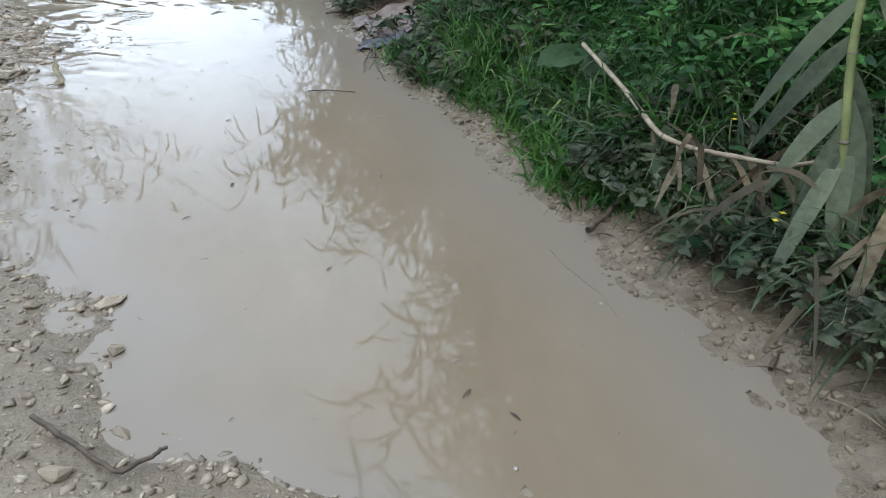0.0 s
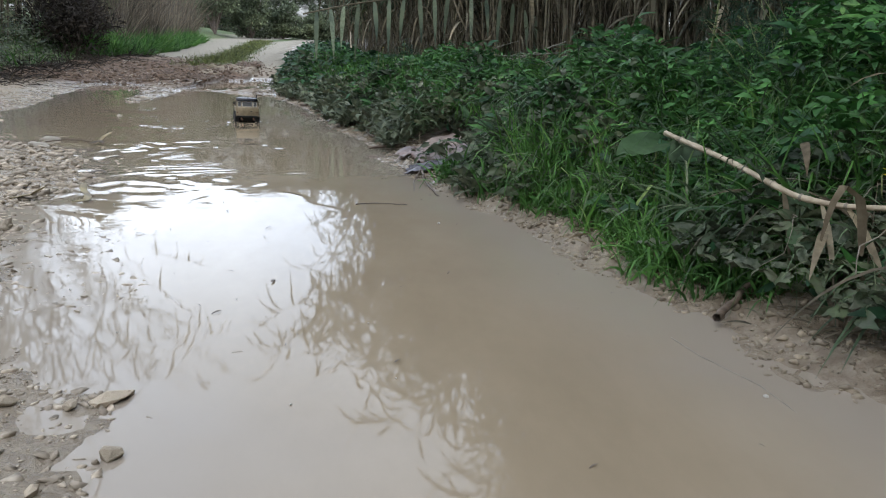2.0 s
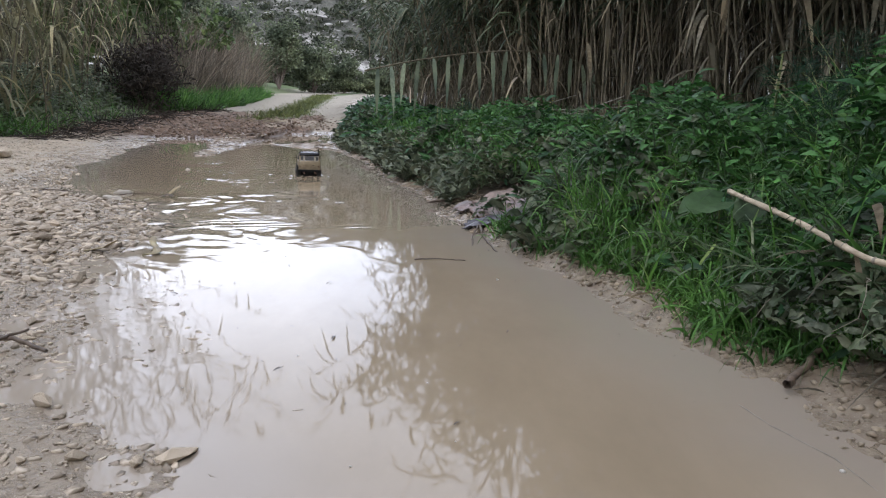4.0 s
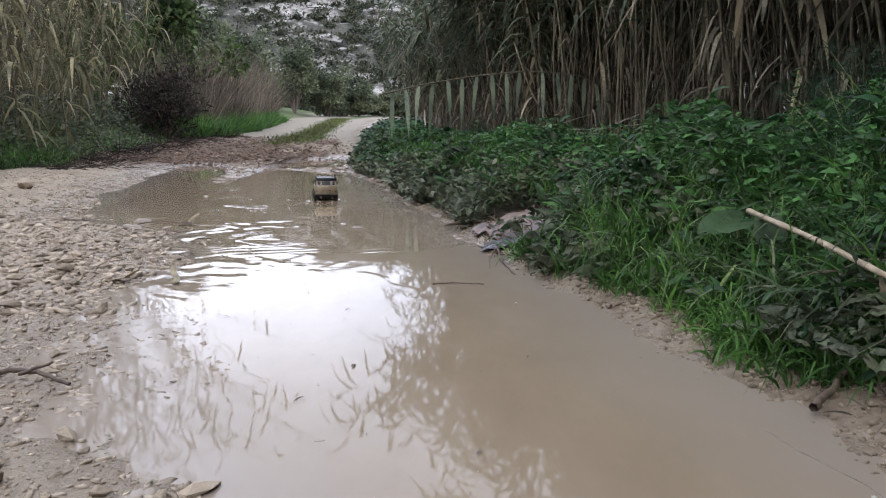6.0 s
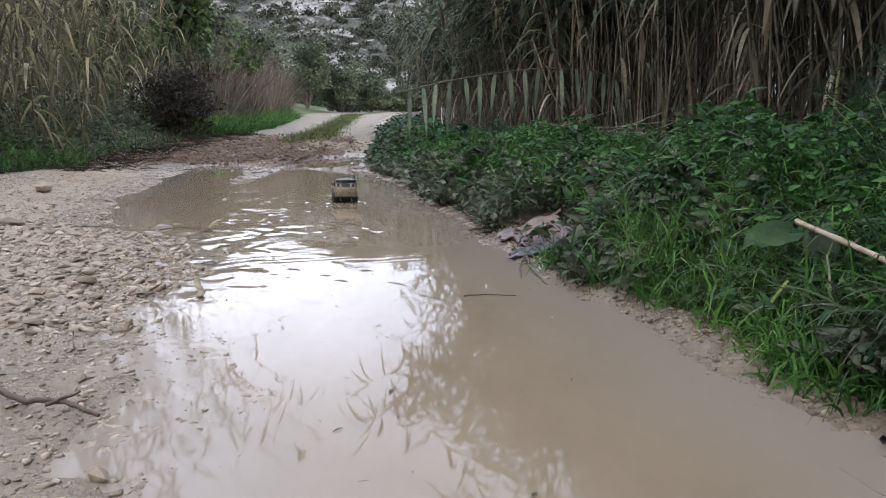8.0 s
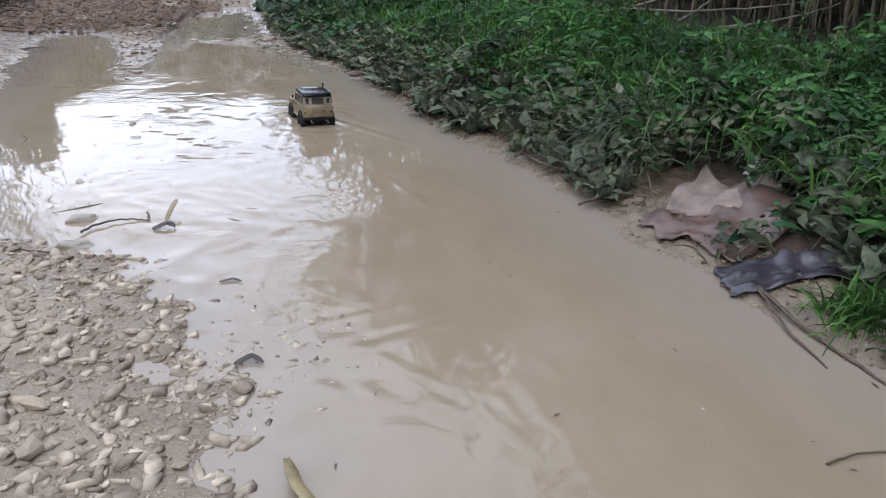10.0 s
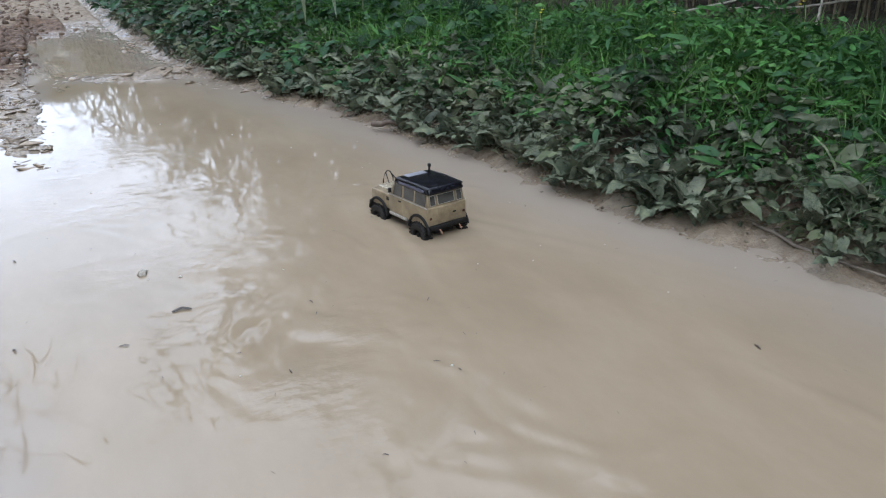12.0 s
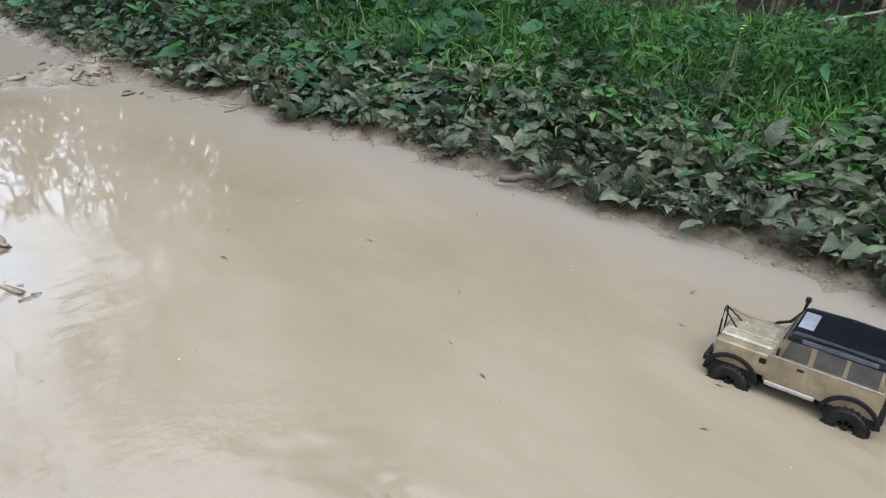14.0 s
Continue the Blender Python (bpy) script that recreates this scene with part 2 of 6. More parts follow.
# ---- mesh helpers ----
def part(name, mesh, material, parent=None, label="", smooth=True):
    """One mesh object from a bmesh or a mesh, under a thing or a part."""
    if isinstance(mesh, bmesh.types.BMesh):
        data = bpy.data.meshes.new(name)
        mesh.to_mesh(data)
        mesh.free()
    else:
        data = mesh
    if not data.materials:
        data.materials.append(material)
    if smooth:
        data.shade_smooth()
    ob = new(name, data)
    if parent:
        ob.parent = parent
    return tagged(ob, label)


def sheet(name, verts, faces):
    """A mesh of equal-sided faces from arrays."""
    verts, faces = np.asarray(verts, dtype=np.float32), np.asarray(faces, dtype=np.int32)
    count, sides = faces.shape
    data = bpy.data.meshes.new(name)
    data.vertices.add(len(verts))
    data.vertices.foreach_set("co", verts.ravel())
    data.loops.add(count * sides)
    data.loops.foreach_set("vertex_index", faces.ravel())
    data.polygons.add(count)
    data.polygons.foreach_set("loop_start", np.arange(count, dtype=np.int32) * sides)
    data.polygons.foreach_set("loop_total", np.full(count, sides, dtype=np.int32))
    data.update(calc_edges=True)
    return data


def unit(v):
    return v / np.maximum(np.linalg.norm(v, axis=-1, keepdims=True), 1e-9)


def ribbons(base, way, length, width, droop, steps=5, side=None, fold=0.0):
    """Blades: tapered strips that leave base along way and bend down. Gives vertices and quads."""
    base, way = np.asarray(base, float), unit(np.asarray(way, float))
    count = len(base)
    length, width, droop = (np.broadcast_to(np.asarray(a, float), (count,)) for a in (length, width, droop))
    if side is None:
        side = np.cross(way, rng.normal(size=(count, 3)))
    side = unit(side)
    spine, at = [], base.copy()
    for k in range(steps + 1):
        spine.append(at.copy())
        ahead = way + np.outer(droop * ((k + 0.5) / steps), (0, 0, -1))
        at = at + unit(ahead) * (length / steps)[:, None]
    spine = np.stack(spine, 1)
    s = np.linspace(0, 1, steps + 1)
    shape = np.clip(np.minimum(0.45 + 3.0 * s, 1.05 * (1 - s ** 2.2) + 0.03), 0.03, 1)
    half = 0.5 * width[:, None, None] * shape[None, :, None] * side[:, None, :]
    verts = np.stack([spine - half, spine + half], 2).reshape(-1, 3)
    k = np.arange(steps)
    quad = np.stack([2 * k, 2 * k + 1, 2 * k + 3, 2 * k + 2], 1)
    faces = (quad[None] + (np.arange(count) * 2 * (steps + 1))[:, None, None]).reshape(-1, 4)
    return verts, faces


def tubes(lines, radii, sides=5):
    """Round rods along lines (count, points, 3) with radii (count, points)."""
    lines, radii = np.asarray(lines, float), np.asarray(radii, float)
    count, points, _ = lines.shape
    ahead = unit(np.gradient(lines, axis=1))
    other = np.where(np.abs(ahead[..., 2:3]) < 0.9, np.array((0, 0, 1.0)), np.array((1.0, 0, 0)))
    a = unit(np.cross(ahead, other))
    b = np.cross(ahead, a)
    turn = np.linspace(0, 2 * np.pi, sides, endpoint=False)
    ring = a[:, :, None] * np.cos(turn)[:, None] + b[:, :, None] * np.sin(turn)[:, None]
    verts = (lines[:, :, None] + ring * radii[:, :, None, None]).reshape(-1, 3)
    faces = []
    for p in range(points - 1):
        for s in range(sides):
            faces.append((p * sides + s, p * sides + (s + 1) % sides, (p + 1) * sides + (s + 1) % sides, (p + 1) * sides + s))
    faces = (np.array(faces)[None] + (np.arange(count) * points * sides)[:, None, None]).reshape(-1, 4)
    return verts, faces


def broad_template(steps=5, wide=0.36, cup=0.12, notch=0.1, wave=0.0, bend=0.42):
    """A broad leaf of length 1 along y, three points across, with a folded midrib."""
    verts, faces = [], []
    for k in range(steps + 1):
        s = k / steps
        w = wide * math.sin(math.pi * (0.06 + 0.94 * s) ** 0.72) ** 0.7 if 0 < k < steps else (wide * 0.45 if k == 0 else 0.02)
        lift = 0.22 * s - bend * s * s
        ruffle = wave * math.sin(9.0 * s + 1)
        back = notch * (1 - s) ** 3
        verts += [(-w, s - back, lift + cup * w * 2 + ruffle), (0, s, lift), (w, s - back, lift + cup * w * 2 - ruffle * 0.7)]
        if k:
            i = 3 * (k - 1)
            faces += [(i, i + 1, i + 4, i + 3), (i + 1, i + 2, i + 5, i + 4)]
    return np.array(verts), np.array(faces)


def crinkled_template(seed, steps=7, wide=0.3, notch=0.1, crumple=0.05, tooth=0.16, bend=0.45):
    """A broad leaf with a ragged margin and a puckered blade, five points across."""
    local = np.random.default_rng(seed)
    verts, faces = [], []
    sway = local.normal() * 0.12
    for k in range(steps + 1):
        s = k / steps
        w = wide * math.sin(math.pi * (0.08 + 0.92 * s) ** 0.75) ** 0.75 if 0 < k < steps else (wide * 0.5 if k == 0 else 0.03)
        for a in (-1, -0.55, 0, 0.55, 1):
            ragged = 1 + (tooth * (local.random() - 0.5) * 2 if abs(a) == 1 else 0)
            pucker = crumple * local.normal() * (0.4 if a == 0 else 1.0)
            verts.append((a * w * ragged + sway * s * s, s - notch * abs(a) * (1 - s) ** 3, 0.25 * s - bend * s * s + 0.3 * abs(a) * w * 0.6 + pucker * (0.3 + s)))
        if k:
            i = 5 * (k - 1)
            faces += [(i + j, i + j + 1, i + j + 6, i + j + 5) for j in range(4)]
    return np.array(verts), np.array(faces)


def scatter(template, places, ways, ups, sizes):
    """Copies of a template (y along way, z along up) joined into one set of arrays."""
    verts, faces = template
    ways = unit(np.asarray(ways, float))
    across = unit(np.cross(ways, ups))
    ups = np.cross(across, ways)
    turn = np.stack([across, ways, ups], 2) * np.asarray(sizes, float)[:, None, None]
    out = np.einsum("nij,vj->nvi", turn, verts) + np.asarray(places, float)[:, None, :]
    idx = faces[None] + (np.arange(len(out)) * len(verts))[:, None, None]
    return out.reshape(-1, 3), idx.reshape(-1, faces.shape[1])


def joined(*sets):
    verts, faces, start = [], [], 0
    for v, f in sets:
        verts.append(v)
        faces.append(f + start)
        start += len(v)
    return np.concatenate(verts), np.concatenate(faces)


rng = np.random.default_rng(7)
LATTICE = rng.random((257, 257))


def value_noise(x, y, size, seed=0):
    """Smooth noise from 0 to 1."""
    x, y = np.asarray(x, float) / size + 31.7 * seed, np.asarray(y, float) / size + 17.3 * seed
    i, j = np.floor(x), np.floor(y)
    u, v = x - i, y - j
    u, v = u * u * (3 - 2 * u), v * v * (3 - 2 * v)
    i, j = i.astype(int) % 256, j.astype(int) % 256
    a, b, c, d = LATTICE[i, j], LATTICE[i + 1, j], LATTICE[i, j + 1], LATTICE[i + 1, j + 1]
    return (a * (1 - u) + b * u) * (1 - v) + (c * (1 - u) + d * u) * v


def rise(a, b, x):
    t = np.clip((np.asarray(x, float) - a) / (b - a), 0, 1)
    return t * t * (3 - 2 * t)


# ---- the plan: shores, road and banks ----
RIGHT_Y = (-3, 0.1, 0.85, 1.5, 2.1, 2.5, 3.0, 3.6, 4.4, 5.0, 5.5, 6.0, 6.4, 7.0, 7.5, 8.0, 8.65, 9.6, 11, 13, 18, 26, 40, 60)
RIGHT_X = (1.3, 1.2, 1.15, 0.99, 0.82, 0.69, 0.56, 0.41, 0.27, 0.11, -0.06, -0.14, -0.24, -0.35, -0.46, -0.6, -0.8, -1.08, -1.3, -1.5, -1.95, -2.9, -3.9, -2.0)
LEFT_Y = (-3, 0.08, 0.2, 0.3, 0.47, 0.57, 0.73, 0.92, 1.1, 1.25, 1.5, 2.0, 2.6, 3.0, 3.5, 4.05, 4.25, 4.32, 4.6, 5.5, 6.4, 7.7, 9.5, 10.4, 14)
LEFT_X = (1.5, 1.15, 0.8, 0.5, 0.18, -0.06, -0.2, -0.24, -0.33, -0.48, -0.66, -0.9, -1.1, -1.1, -1.2, -1.4, -1.66, -2.0, -2.17, -2.48, -2.7, -2.97, -3.32, -3.3, -3.3)
VERGE_Y = (-6, 0, 8, 9, 12, 15.5, 20, 25, 40, 60)
VERGE_X = (-4.4, -4.5, -4.75, -4.7, -5.0, -5.3, -5.6, -6.3, -8.0, -9.0)


def shore_right(y):
    return np.interp(y, RIGHT_Y, RIGHT_X) + 0.10 * (value_noise(y, 0 * y, 0.5, 3) - 0.5) + 0.05 * (value_noise(y, 0 * y, 0.13, 4) - 0.5)


def shore_left(y):
    return np.interp(y, LEFT_Y, LEFT_X)


def verge(y):
    return np.interp(y, VERGE_Y, VERGE_X) + 0.5 * (value_noise(y, 0 * y, 1.2, 5) - 0.5)


def bank_rise(u):
    """Height of the bank u metres inland."""
    return 0.035 * rise(0, 0.12, u) + 0.11 * np.clip(u - 0.1, 0, 3.2) + 0.05 * rise(0.2, 0.6, u)


def ground_z(x, y):
    x, y = np.asarray(x, float), np.asarray(y, float)
    right, left = x - shore_right(y), shore_left(y) - x
    far = np.where(x < -2.25, y - 10.4, y - 12.6) * 0.5
    wobble = 0.17 * (value_noise(x, y, 0.45, 1) - 0.5) + 0.14 * (value_noise(x, y, 0.16, 2) - 0.5) + 0.07 * (value_noise(x, y, 0.07, 44) - 0.5) - 0.02
    out = np.maximum(np.maximum(left + wobble, far + wobble), right)
    z = np.where(out < 0, -0.058 * (1 - np.exp(np.minimum(out, 0) / 0.45)), 0.0)
    # a drowned, barely rising beach before the gravel stands dry
    dry = np.clip(out - 0.2, 0, None)
    gravel = np.where(out > 0, 0.005 * rise(0, 0.08, out) + 0.035 * (1 - np.exp(-dry / 0.35)) + 0.012 * np.clip(dry, 0, 3), 0)
    gravel += np.where(out > 0, (0.02 * (value_noise(x, y, 0.3, 6) - 0.42) + 0.012 * (value_noise(x, y, 0.1, 45) - 0.5)) * rise(0, 0.1, out), 0)
    lumps = (0.03 * (value_noise(x, y, 0.1, 17) - 0.45) + 0.02 * (value_noise(x, y, 0.04, 18) - 0.5)) * rise(-0.12, 0.06, right)
    z = np.where(right > 0, bank_rise(right), z + gravel) + lumps
    # a wet ridge between the two wheel ruts, and a low bar across the narrow end
    t = np.clip((y - 7.2) / 3.4, 0, 1)
    across = np.abs(x - (-2.07 - 0.42 * t))
    ridge = np.exp(-((across / (0.08 + 0.3 * t)) ** 4)) * rise(7.2, 8.0, y) * (1 - rise(10.8, 12.5, y))
    z = z + ridge * (0.054 + 0.034 * (value_noise(0.8 * x + 0.6 * y, 0.8 * y - 0.6 * x, 0.17, 8) - 0.5) + 0.02 * (value_noise(0.7 * x - 0.7 * y, 0.7 * y + 0.7 * x, 0.09, 46) - 0.5) + 0.012 * t)
    bar = np.exp(-(((y - 9.75 - 0.3 * (value_noise(x, y, 0.6, 9) - 0.5)) / 0.16) ** 2)) * rise(-2.1, -1.9, x) * (1 - rise(-1.3, -1.0, x))
    z = z + bar * (0.056 + 0.04 * (value_noise(x, y, 0.12, 10) - 0.4))
    # the spit of gravel shoals into the near pool
    z = z + 0.018 * (value_noise(x, y, 0.11, 7) - 0.5) * rise(-0.35, 0.05, out) * (right < 0)
    # clods and ruts of dark soil before the road
    soil = rise(10.3, 11.2, y) * (1 - rise(17, 19, y)) * rise(-0.4, 0.2, verge(y) + 3.4 - x) * (right < -0.4) * (1 - rise(-2.8, -2.2, x) * (1 - rise(12.3, 13.2, y)))
    z = z + soil * (0.015 + 0.12 * value_noise(x, y, 0.5, 11) * value_noise(x, y, 0.18, 12) + 0.03 * value_noise(0.7 * x - 0.7 * y, 0.7 * y + 0.7 * x, 0.1, 47))
    # the road climbs slowly and the verge stands above it
    z = z + 0.017 * np.clip(y - 13, 0, 45) + 0.008 * np.clip(y - 24, 0, 30)
    inland = verge(y) - x
    z = z + 0.28 * rise(0, 1.2, inland) + 0.12 * np.clip(inland - 1, 0, 6)
    return np.where(y > 62, 1.1 + 0.0 * x, z)


def spread(lo, hi, step, end_lo, end_hi, grow=1.28):
    """Grid lines: even between lo and hi, wider and wider outside."""
    mid = list(np.arange(lo, hi, step))
    gap, low, high = step, [], []
    at = lo
    while at > end_lo:
        gap *= grow
        at -= gap
        low.append(at)
    gap, at = step, mid[-1]
    while at < end_hi:
        gap *= grow
        at += gap
        high.append(at)
    return np.array(low[::-1] + mid + high)


def grid(xs, ys, height):
    gx, gy = np.meshgrid(xs, ys)
    verts = np.stack([gx, gy, height(gx, gy)], -1).reshape(-1, 3)
    i, j = np.meshgrid(np.arange(len(xs) - 1), np.arange(len(ys) - 1))
    a = (j * len(xs) + i).ravel()
    return verts, np.stack([a, a + 1, a + 1 + len(xs), a + len(xs)], 1)


def store(data, name, values):
    data.attributes.new(name, "FLOAT", "POINT").data.foreach_set("value", np.asarray(values, dtype=np.float32))


verts, faces = grid(spread(-5.4, 2.2, 0.029, -900, 900), spread(-1.2, 15.5, 0.03, -900, 1500), ground_z)
data = sheet("ground", verts, faces)
gx, gy, gz = verts.T
g_right, g_in = gx - shore_right(gy), verge(gy) - gx
g_soil = rise(9.5, 10.6, gy) * (1 - rise(17, 19.5, gy)) * rise(-0.4, 0.2, verge(gy) + 3.4 - gx) * (g_right < -0.4) * rise(0.1, 0.3, value_noise(gx, gy, 0.5, 13))
store(data, "mud", np.clip(rise(-0.02, 0.12, g_right) + 1 - rise(-0.01, 0.035, gz) * (gy < 9) , 0, 1) * (gy < 16))
store(data, "soil", np.clip(g_soil + rise(0.16, 0.34, g_right) * 0.9, 0, 1))
# inland ground whose near-black colour deepens the shade under the herbs
store(data, "shaded_humus", rise(0.3, 0.6, g_right))
store(data, "road", rise(14, 19, gy) * (g_right < 0.1) * (g_in < 0.2))
median = rise(13.5, 16, gy) * (np.abs(gx - 0.5 * (verge(gy) + np.interp(gy, RIGHT_Y, RIGHT_X)) - 0.4) < 0.42 + 0.3 * (value_noise(gx, gy, 0.7, 14) - 0.5))
store(data, "turf", np.clip(rise(-0.1, 0.25, g_in) + median, 0, 1))
store(data, "wet", 1 - rise(0.012, 0.05, gz) + rise(0, 0.1, g_right) * (1 - rise(0.2, 0.5, g_right)))
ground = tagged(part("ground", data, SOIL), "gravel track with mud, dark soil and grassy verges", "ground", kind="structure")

CAR_AT, CAR_YAW = (-0.83, 6.12), 12.0


def water_z(x, y):
    """Low ripples, and the wake that spreads behind and beside the model car."""
    c, s = math.cos(radians(CAR_YAW)), math.sin(radians(CAR_YAW))
    dx, dy = x - CAR_AT[0], y - CAR_AT[1]
    ahead, aside = -s * dx + c * dy, c * dx + s * dy
    behind = np.clip(-ahead, 0, 3)
    arm = np.abs(aside) - 0.09 - 0.34 * behind
    wake = 0.0032 * np.cos(arm * 62) * np.exp(-((arm / 0.07) ** 2)) * np.exp(-behind / 0.5) * rise(-0.25, 0.0, -ahead) * (0.35 + value_noise(x, y, 0.11, 25))
    away = np.hypot(ahead, aside * 1.2)
    rings = wake + 0.0009 * np.sin(away * 47 + 5.0 * value_noise(x, y, 0.25, 21)) * np.exp(-(((away - 0.3) / 0.25) ** 2)) * value_noise(x, y, 0.2, 26)
    # bend the plan, so that no two wavelets line up
    x, y = x + 0.16 * (value_noise(x, y, 0.31, 91) - 0.5) + 0.07 * (value_noise(x, y, 0.13, 92) - 0.5), y + 0.2 * (value_noise(x, y, 0.37, 93) - 0.5) + 0.08 * (value_noise(x, y, 0.15, 94) - 0.5)
    slack = 0.0009 * (value_noise(x, y, 0.16, 22) - 0.5) * rise(0.35, 0.75, value_noise(x, y, 0.9, 23)) * (1 - rise(5.0, 7.0, y))
    # crinkled water along the shallow side of the pool
    lane = np.exp(-(((x + 1.35 + 0.2 * (y - 5)) / 0.38) ** 2)) * rise(2.2, 3.2, y) * (1 - 0.5 * rise(5, 6, y)) * (1 - rise(7, 8, y))
    streak = 1.1 * (0.0042 * (value_noise(x * 1.0 + 0.3 * y, y * 0.5, 0.048, 24) - 0.5) + 0.003 * (value_noise(x + 0.2 * y, y * 0.8, 0.06, 29) - 0.5) + 0.004 * (value_noise(x + 0.3 * y, y * 0.5, 0.1, 40) - 0.5)) * rise(0.2, 0.6, value_noise(x, y, 0.3, 30)) * lane
    # bow waves that the car has sent across the pool, broken into arcs
    round_at = np.hypot(x - 0.25, y - 2.3)
    arcs = np.exp(-(((round_at - 1.45) / 0.3) ** 2)) * (1 - rise(-0.35, 0.1, x)) * rise(2.4, 3.0, y) * rise(0.32, 0.62, value_noise(x * 0.7, y, 0.3, 27))
    long = 0.00042 * arcs * (np.sin(round_at * 58) + 0.5 * np.sin(round_at * 87 + 1.0))
    # single steeper wavelets that the wake leaves along the pool
    dash = 0.0022 * rise(0.8, 0.97, value_noise(x + 0.45 * y, y * 0.4 - 0.15 * x, 0.075, 38)) * rise(0.35, 0.6, value_noise(x, y, 0.7, 39)) * np.exp(-(((x + 0.75 + 0.2 * (y - 5)) / 0.75) ** 2)) * rise(2.0, 3.4, y) * (1 - rise(6.6, 7.4, y))
    return rings + slack + streak + long + dash


# the line along which the wake has roughened the water
CHOP_Y = (2.6, 3.8, 4.5, 4.9, 5.3, 5.75, 6.45, 7.1, 8.0)
CHOP_X = (-0.5, -0.89, -1.14, -1.3, -1.44, -1.58, -1.8, -1.98, -2.0)
pool_x = np.concatenate([np.arange(-4.6, -2.5, 0.03), np.arange(-2.5, 0.4, 0.0125), np.arange(0.4, 1.6, 0.03)])
pool_y = np.concatenate([np.arange(-0.3, 2.2, 0.025), np.arange(2.2, 8.0, 0.0125), np.arange(8.0, 14.4, 0.03)])
verts, faces = grid(pool_x, pool_y, water_z)
data = sheet("water", verts, faces)
wx, wy = verts[:, 0], verts[:, 1]
lane = np.interp(wy, CHOP_Y, CHOP_X)
patches = rise(0.3, 0.62, value_noise(wx, wy, 0.35, 48)) * (0.35 + 0.65 * rise(0.35, 0.6, value_noise(wx, wy, 0.13, 49)))
chop = np.exp(-(((wx - lane) / 0.3) ** 2)) * rise(2.6, 3.6, wy) * (1 - rise(7.4, 8.2, wy)) * patches
chop += 0.16 * np.exp(-(((wx + 0.55 + 0.25 * (wy - 1.5)) / 0.4) ** 2)) * rise(0.7, 1.3, wy) * (1 - rise(3.0, 3.8, wy)) * rise(0.3, 0.6, value_noise(wx, wy, 0.4, 50))
store(data, "chop", np.clip(chop, 0, 1))
store(data, "shallow", rise(-0.045, -0.008, ground_z(verts[:, 0], verts[:, 1])))
tagged(part("water", data, WATER), "muddy brown puddle water with a mirror-like skin", "water", kind="structure")


# ---- far hillside ----
def hill_z(x, y):
    crest = 18.9 + 2.6 * value_noise(x, 0 * x, 34, 31) + 1.4 * value_noise(x, 0 * x, 9, 32)
    up = rise(60, 118, y)
    return 0.9 + crest * up * (0.82 + 0.25 * value_noise(x, y, 13, 33)) + 1.6 * up * (value_noise(x, y, 4.5, 34) - 0.5) + 1.1 * up * (value_noise(x, y, 1.9, 36) - 0.5)


verts, faces = grid(spread(-50, 20, 0.7, -200, 180), spread(60, 128, 0.7, 57, 190), hill_z)
hill = tagged(part("hillside", sheet("hillside", verts, faces), HILL), "dry rocky hillside with scattered dark shrubs", "hill", kind="structure")


def leaf_cloud(centres, spans, count, template, size, seed, flat=0.6):
    """Leaves in loose clumps: each centre gets count leaves within its half-axes."""
    local = np.random.default_rng(seed)
    centres, spans = np.repeat(centres, count, 0), np.repeat(spans, count, 0)
    v = unit(local.normal(size=centres.shape)) * (local.random((len(centres), 1)) ** 0.4)
    v[:, 2] = np.abs(v[:, 2]) * 1.0 - 0.1
    ways = unit(v + local.normal(size=v.shape) * 0.7)
    ups = unit(np.array((0, 0, 1.0)) + local.normal(size=v.shape) * flat)
    return scatter(template, centres + v * spans, ways, ups, size * local.uniform(0.6, 1.4, len(v)))


LEAF = broad_template(3, 0.34)
NARROW = broad_template(3, 0.1, 0.1, 0.0)
SLIM = broad_template(3, 0.2, 0.14, 0.03)
TINY = broad_template(2, 0.26)
RAGGED = [crinkled_template(300 + k, 6, w, n, 0.06, 0.2, e) for k, (w, n, e) in enumerate(((0.21, 0.08, 0.4), (0.3, 0.2, 0.5), (0.17, 0.04, 0.65), (0.25, 0.12, 0.2)))]

local = np.random.default_rng(41)
n_shrubs = 2600
sx, sy = local.uniform(-52, 14, n_shrubs), local.uniform(62, 124, n_shrubs)
keep = value_noise(sx, sy, 9, 35) + 0.5 * value_noise(sx, sy, 2.5, 37) > 0.6
sx, sy = sx[keep], sy[keep]
size = 0.45 + 1.7 * local.random(len(sx)) ** 2
centres = np.stack([sx, sy, hill_z(sx, sy)], 1)
data = sheet("hill_shrubs", *leaf_cloud(centres, np.stack([size, size, size * 0.75], 1), 70, broad_template(2, 0.34), 0.28, 42))
tagged(part("hill_shrubs", data, SHRUB), "dark green scrub dotted over the hillside", "shrubs", kind="stuff")


def boulder(seed, rough=0.28, cuts=2):
    bm = bmesh.new()
    bmesh.ops.create_icosphere(bm, subdivisions=cuts, radius=1.0)
    for v in bm.verts:
        shift = noise.noise(v.co * 1.3 + Vector((seed * 7.1, 0, 0))) * rough * 1.6 + noise.noise(v.co * 3.1 + Vector((0, seed * 3.3, 0))) * rough * 0.7
        v.co *= 1 + shift
        v.co.z *= 0.62
    data = bpy.data.meshes.new("boulder")
    bm.to_mesh(data)
    bm.free()
    return data


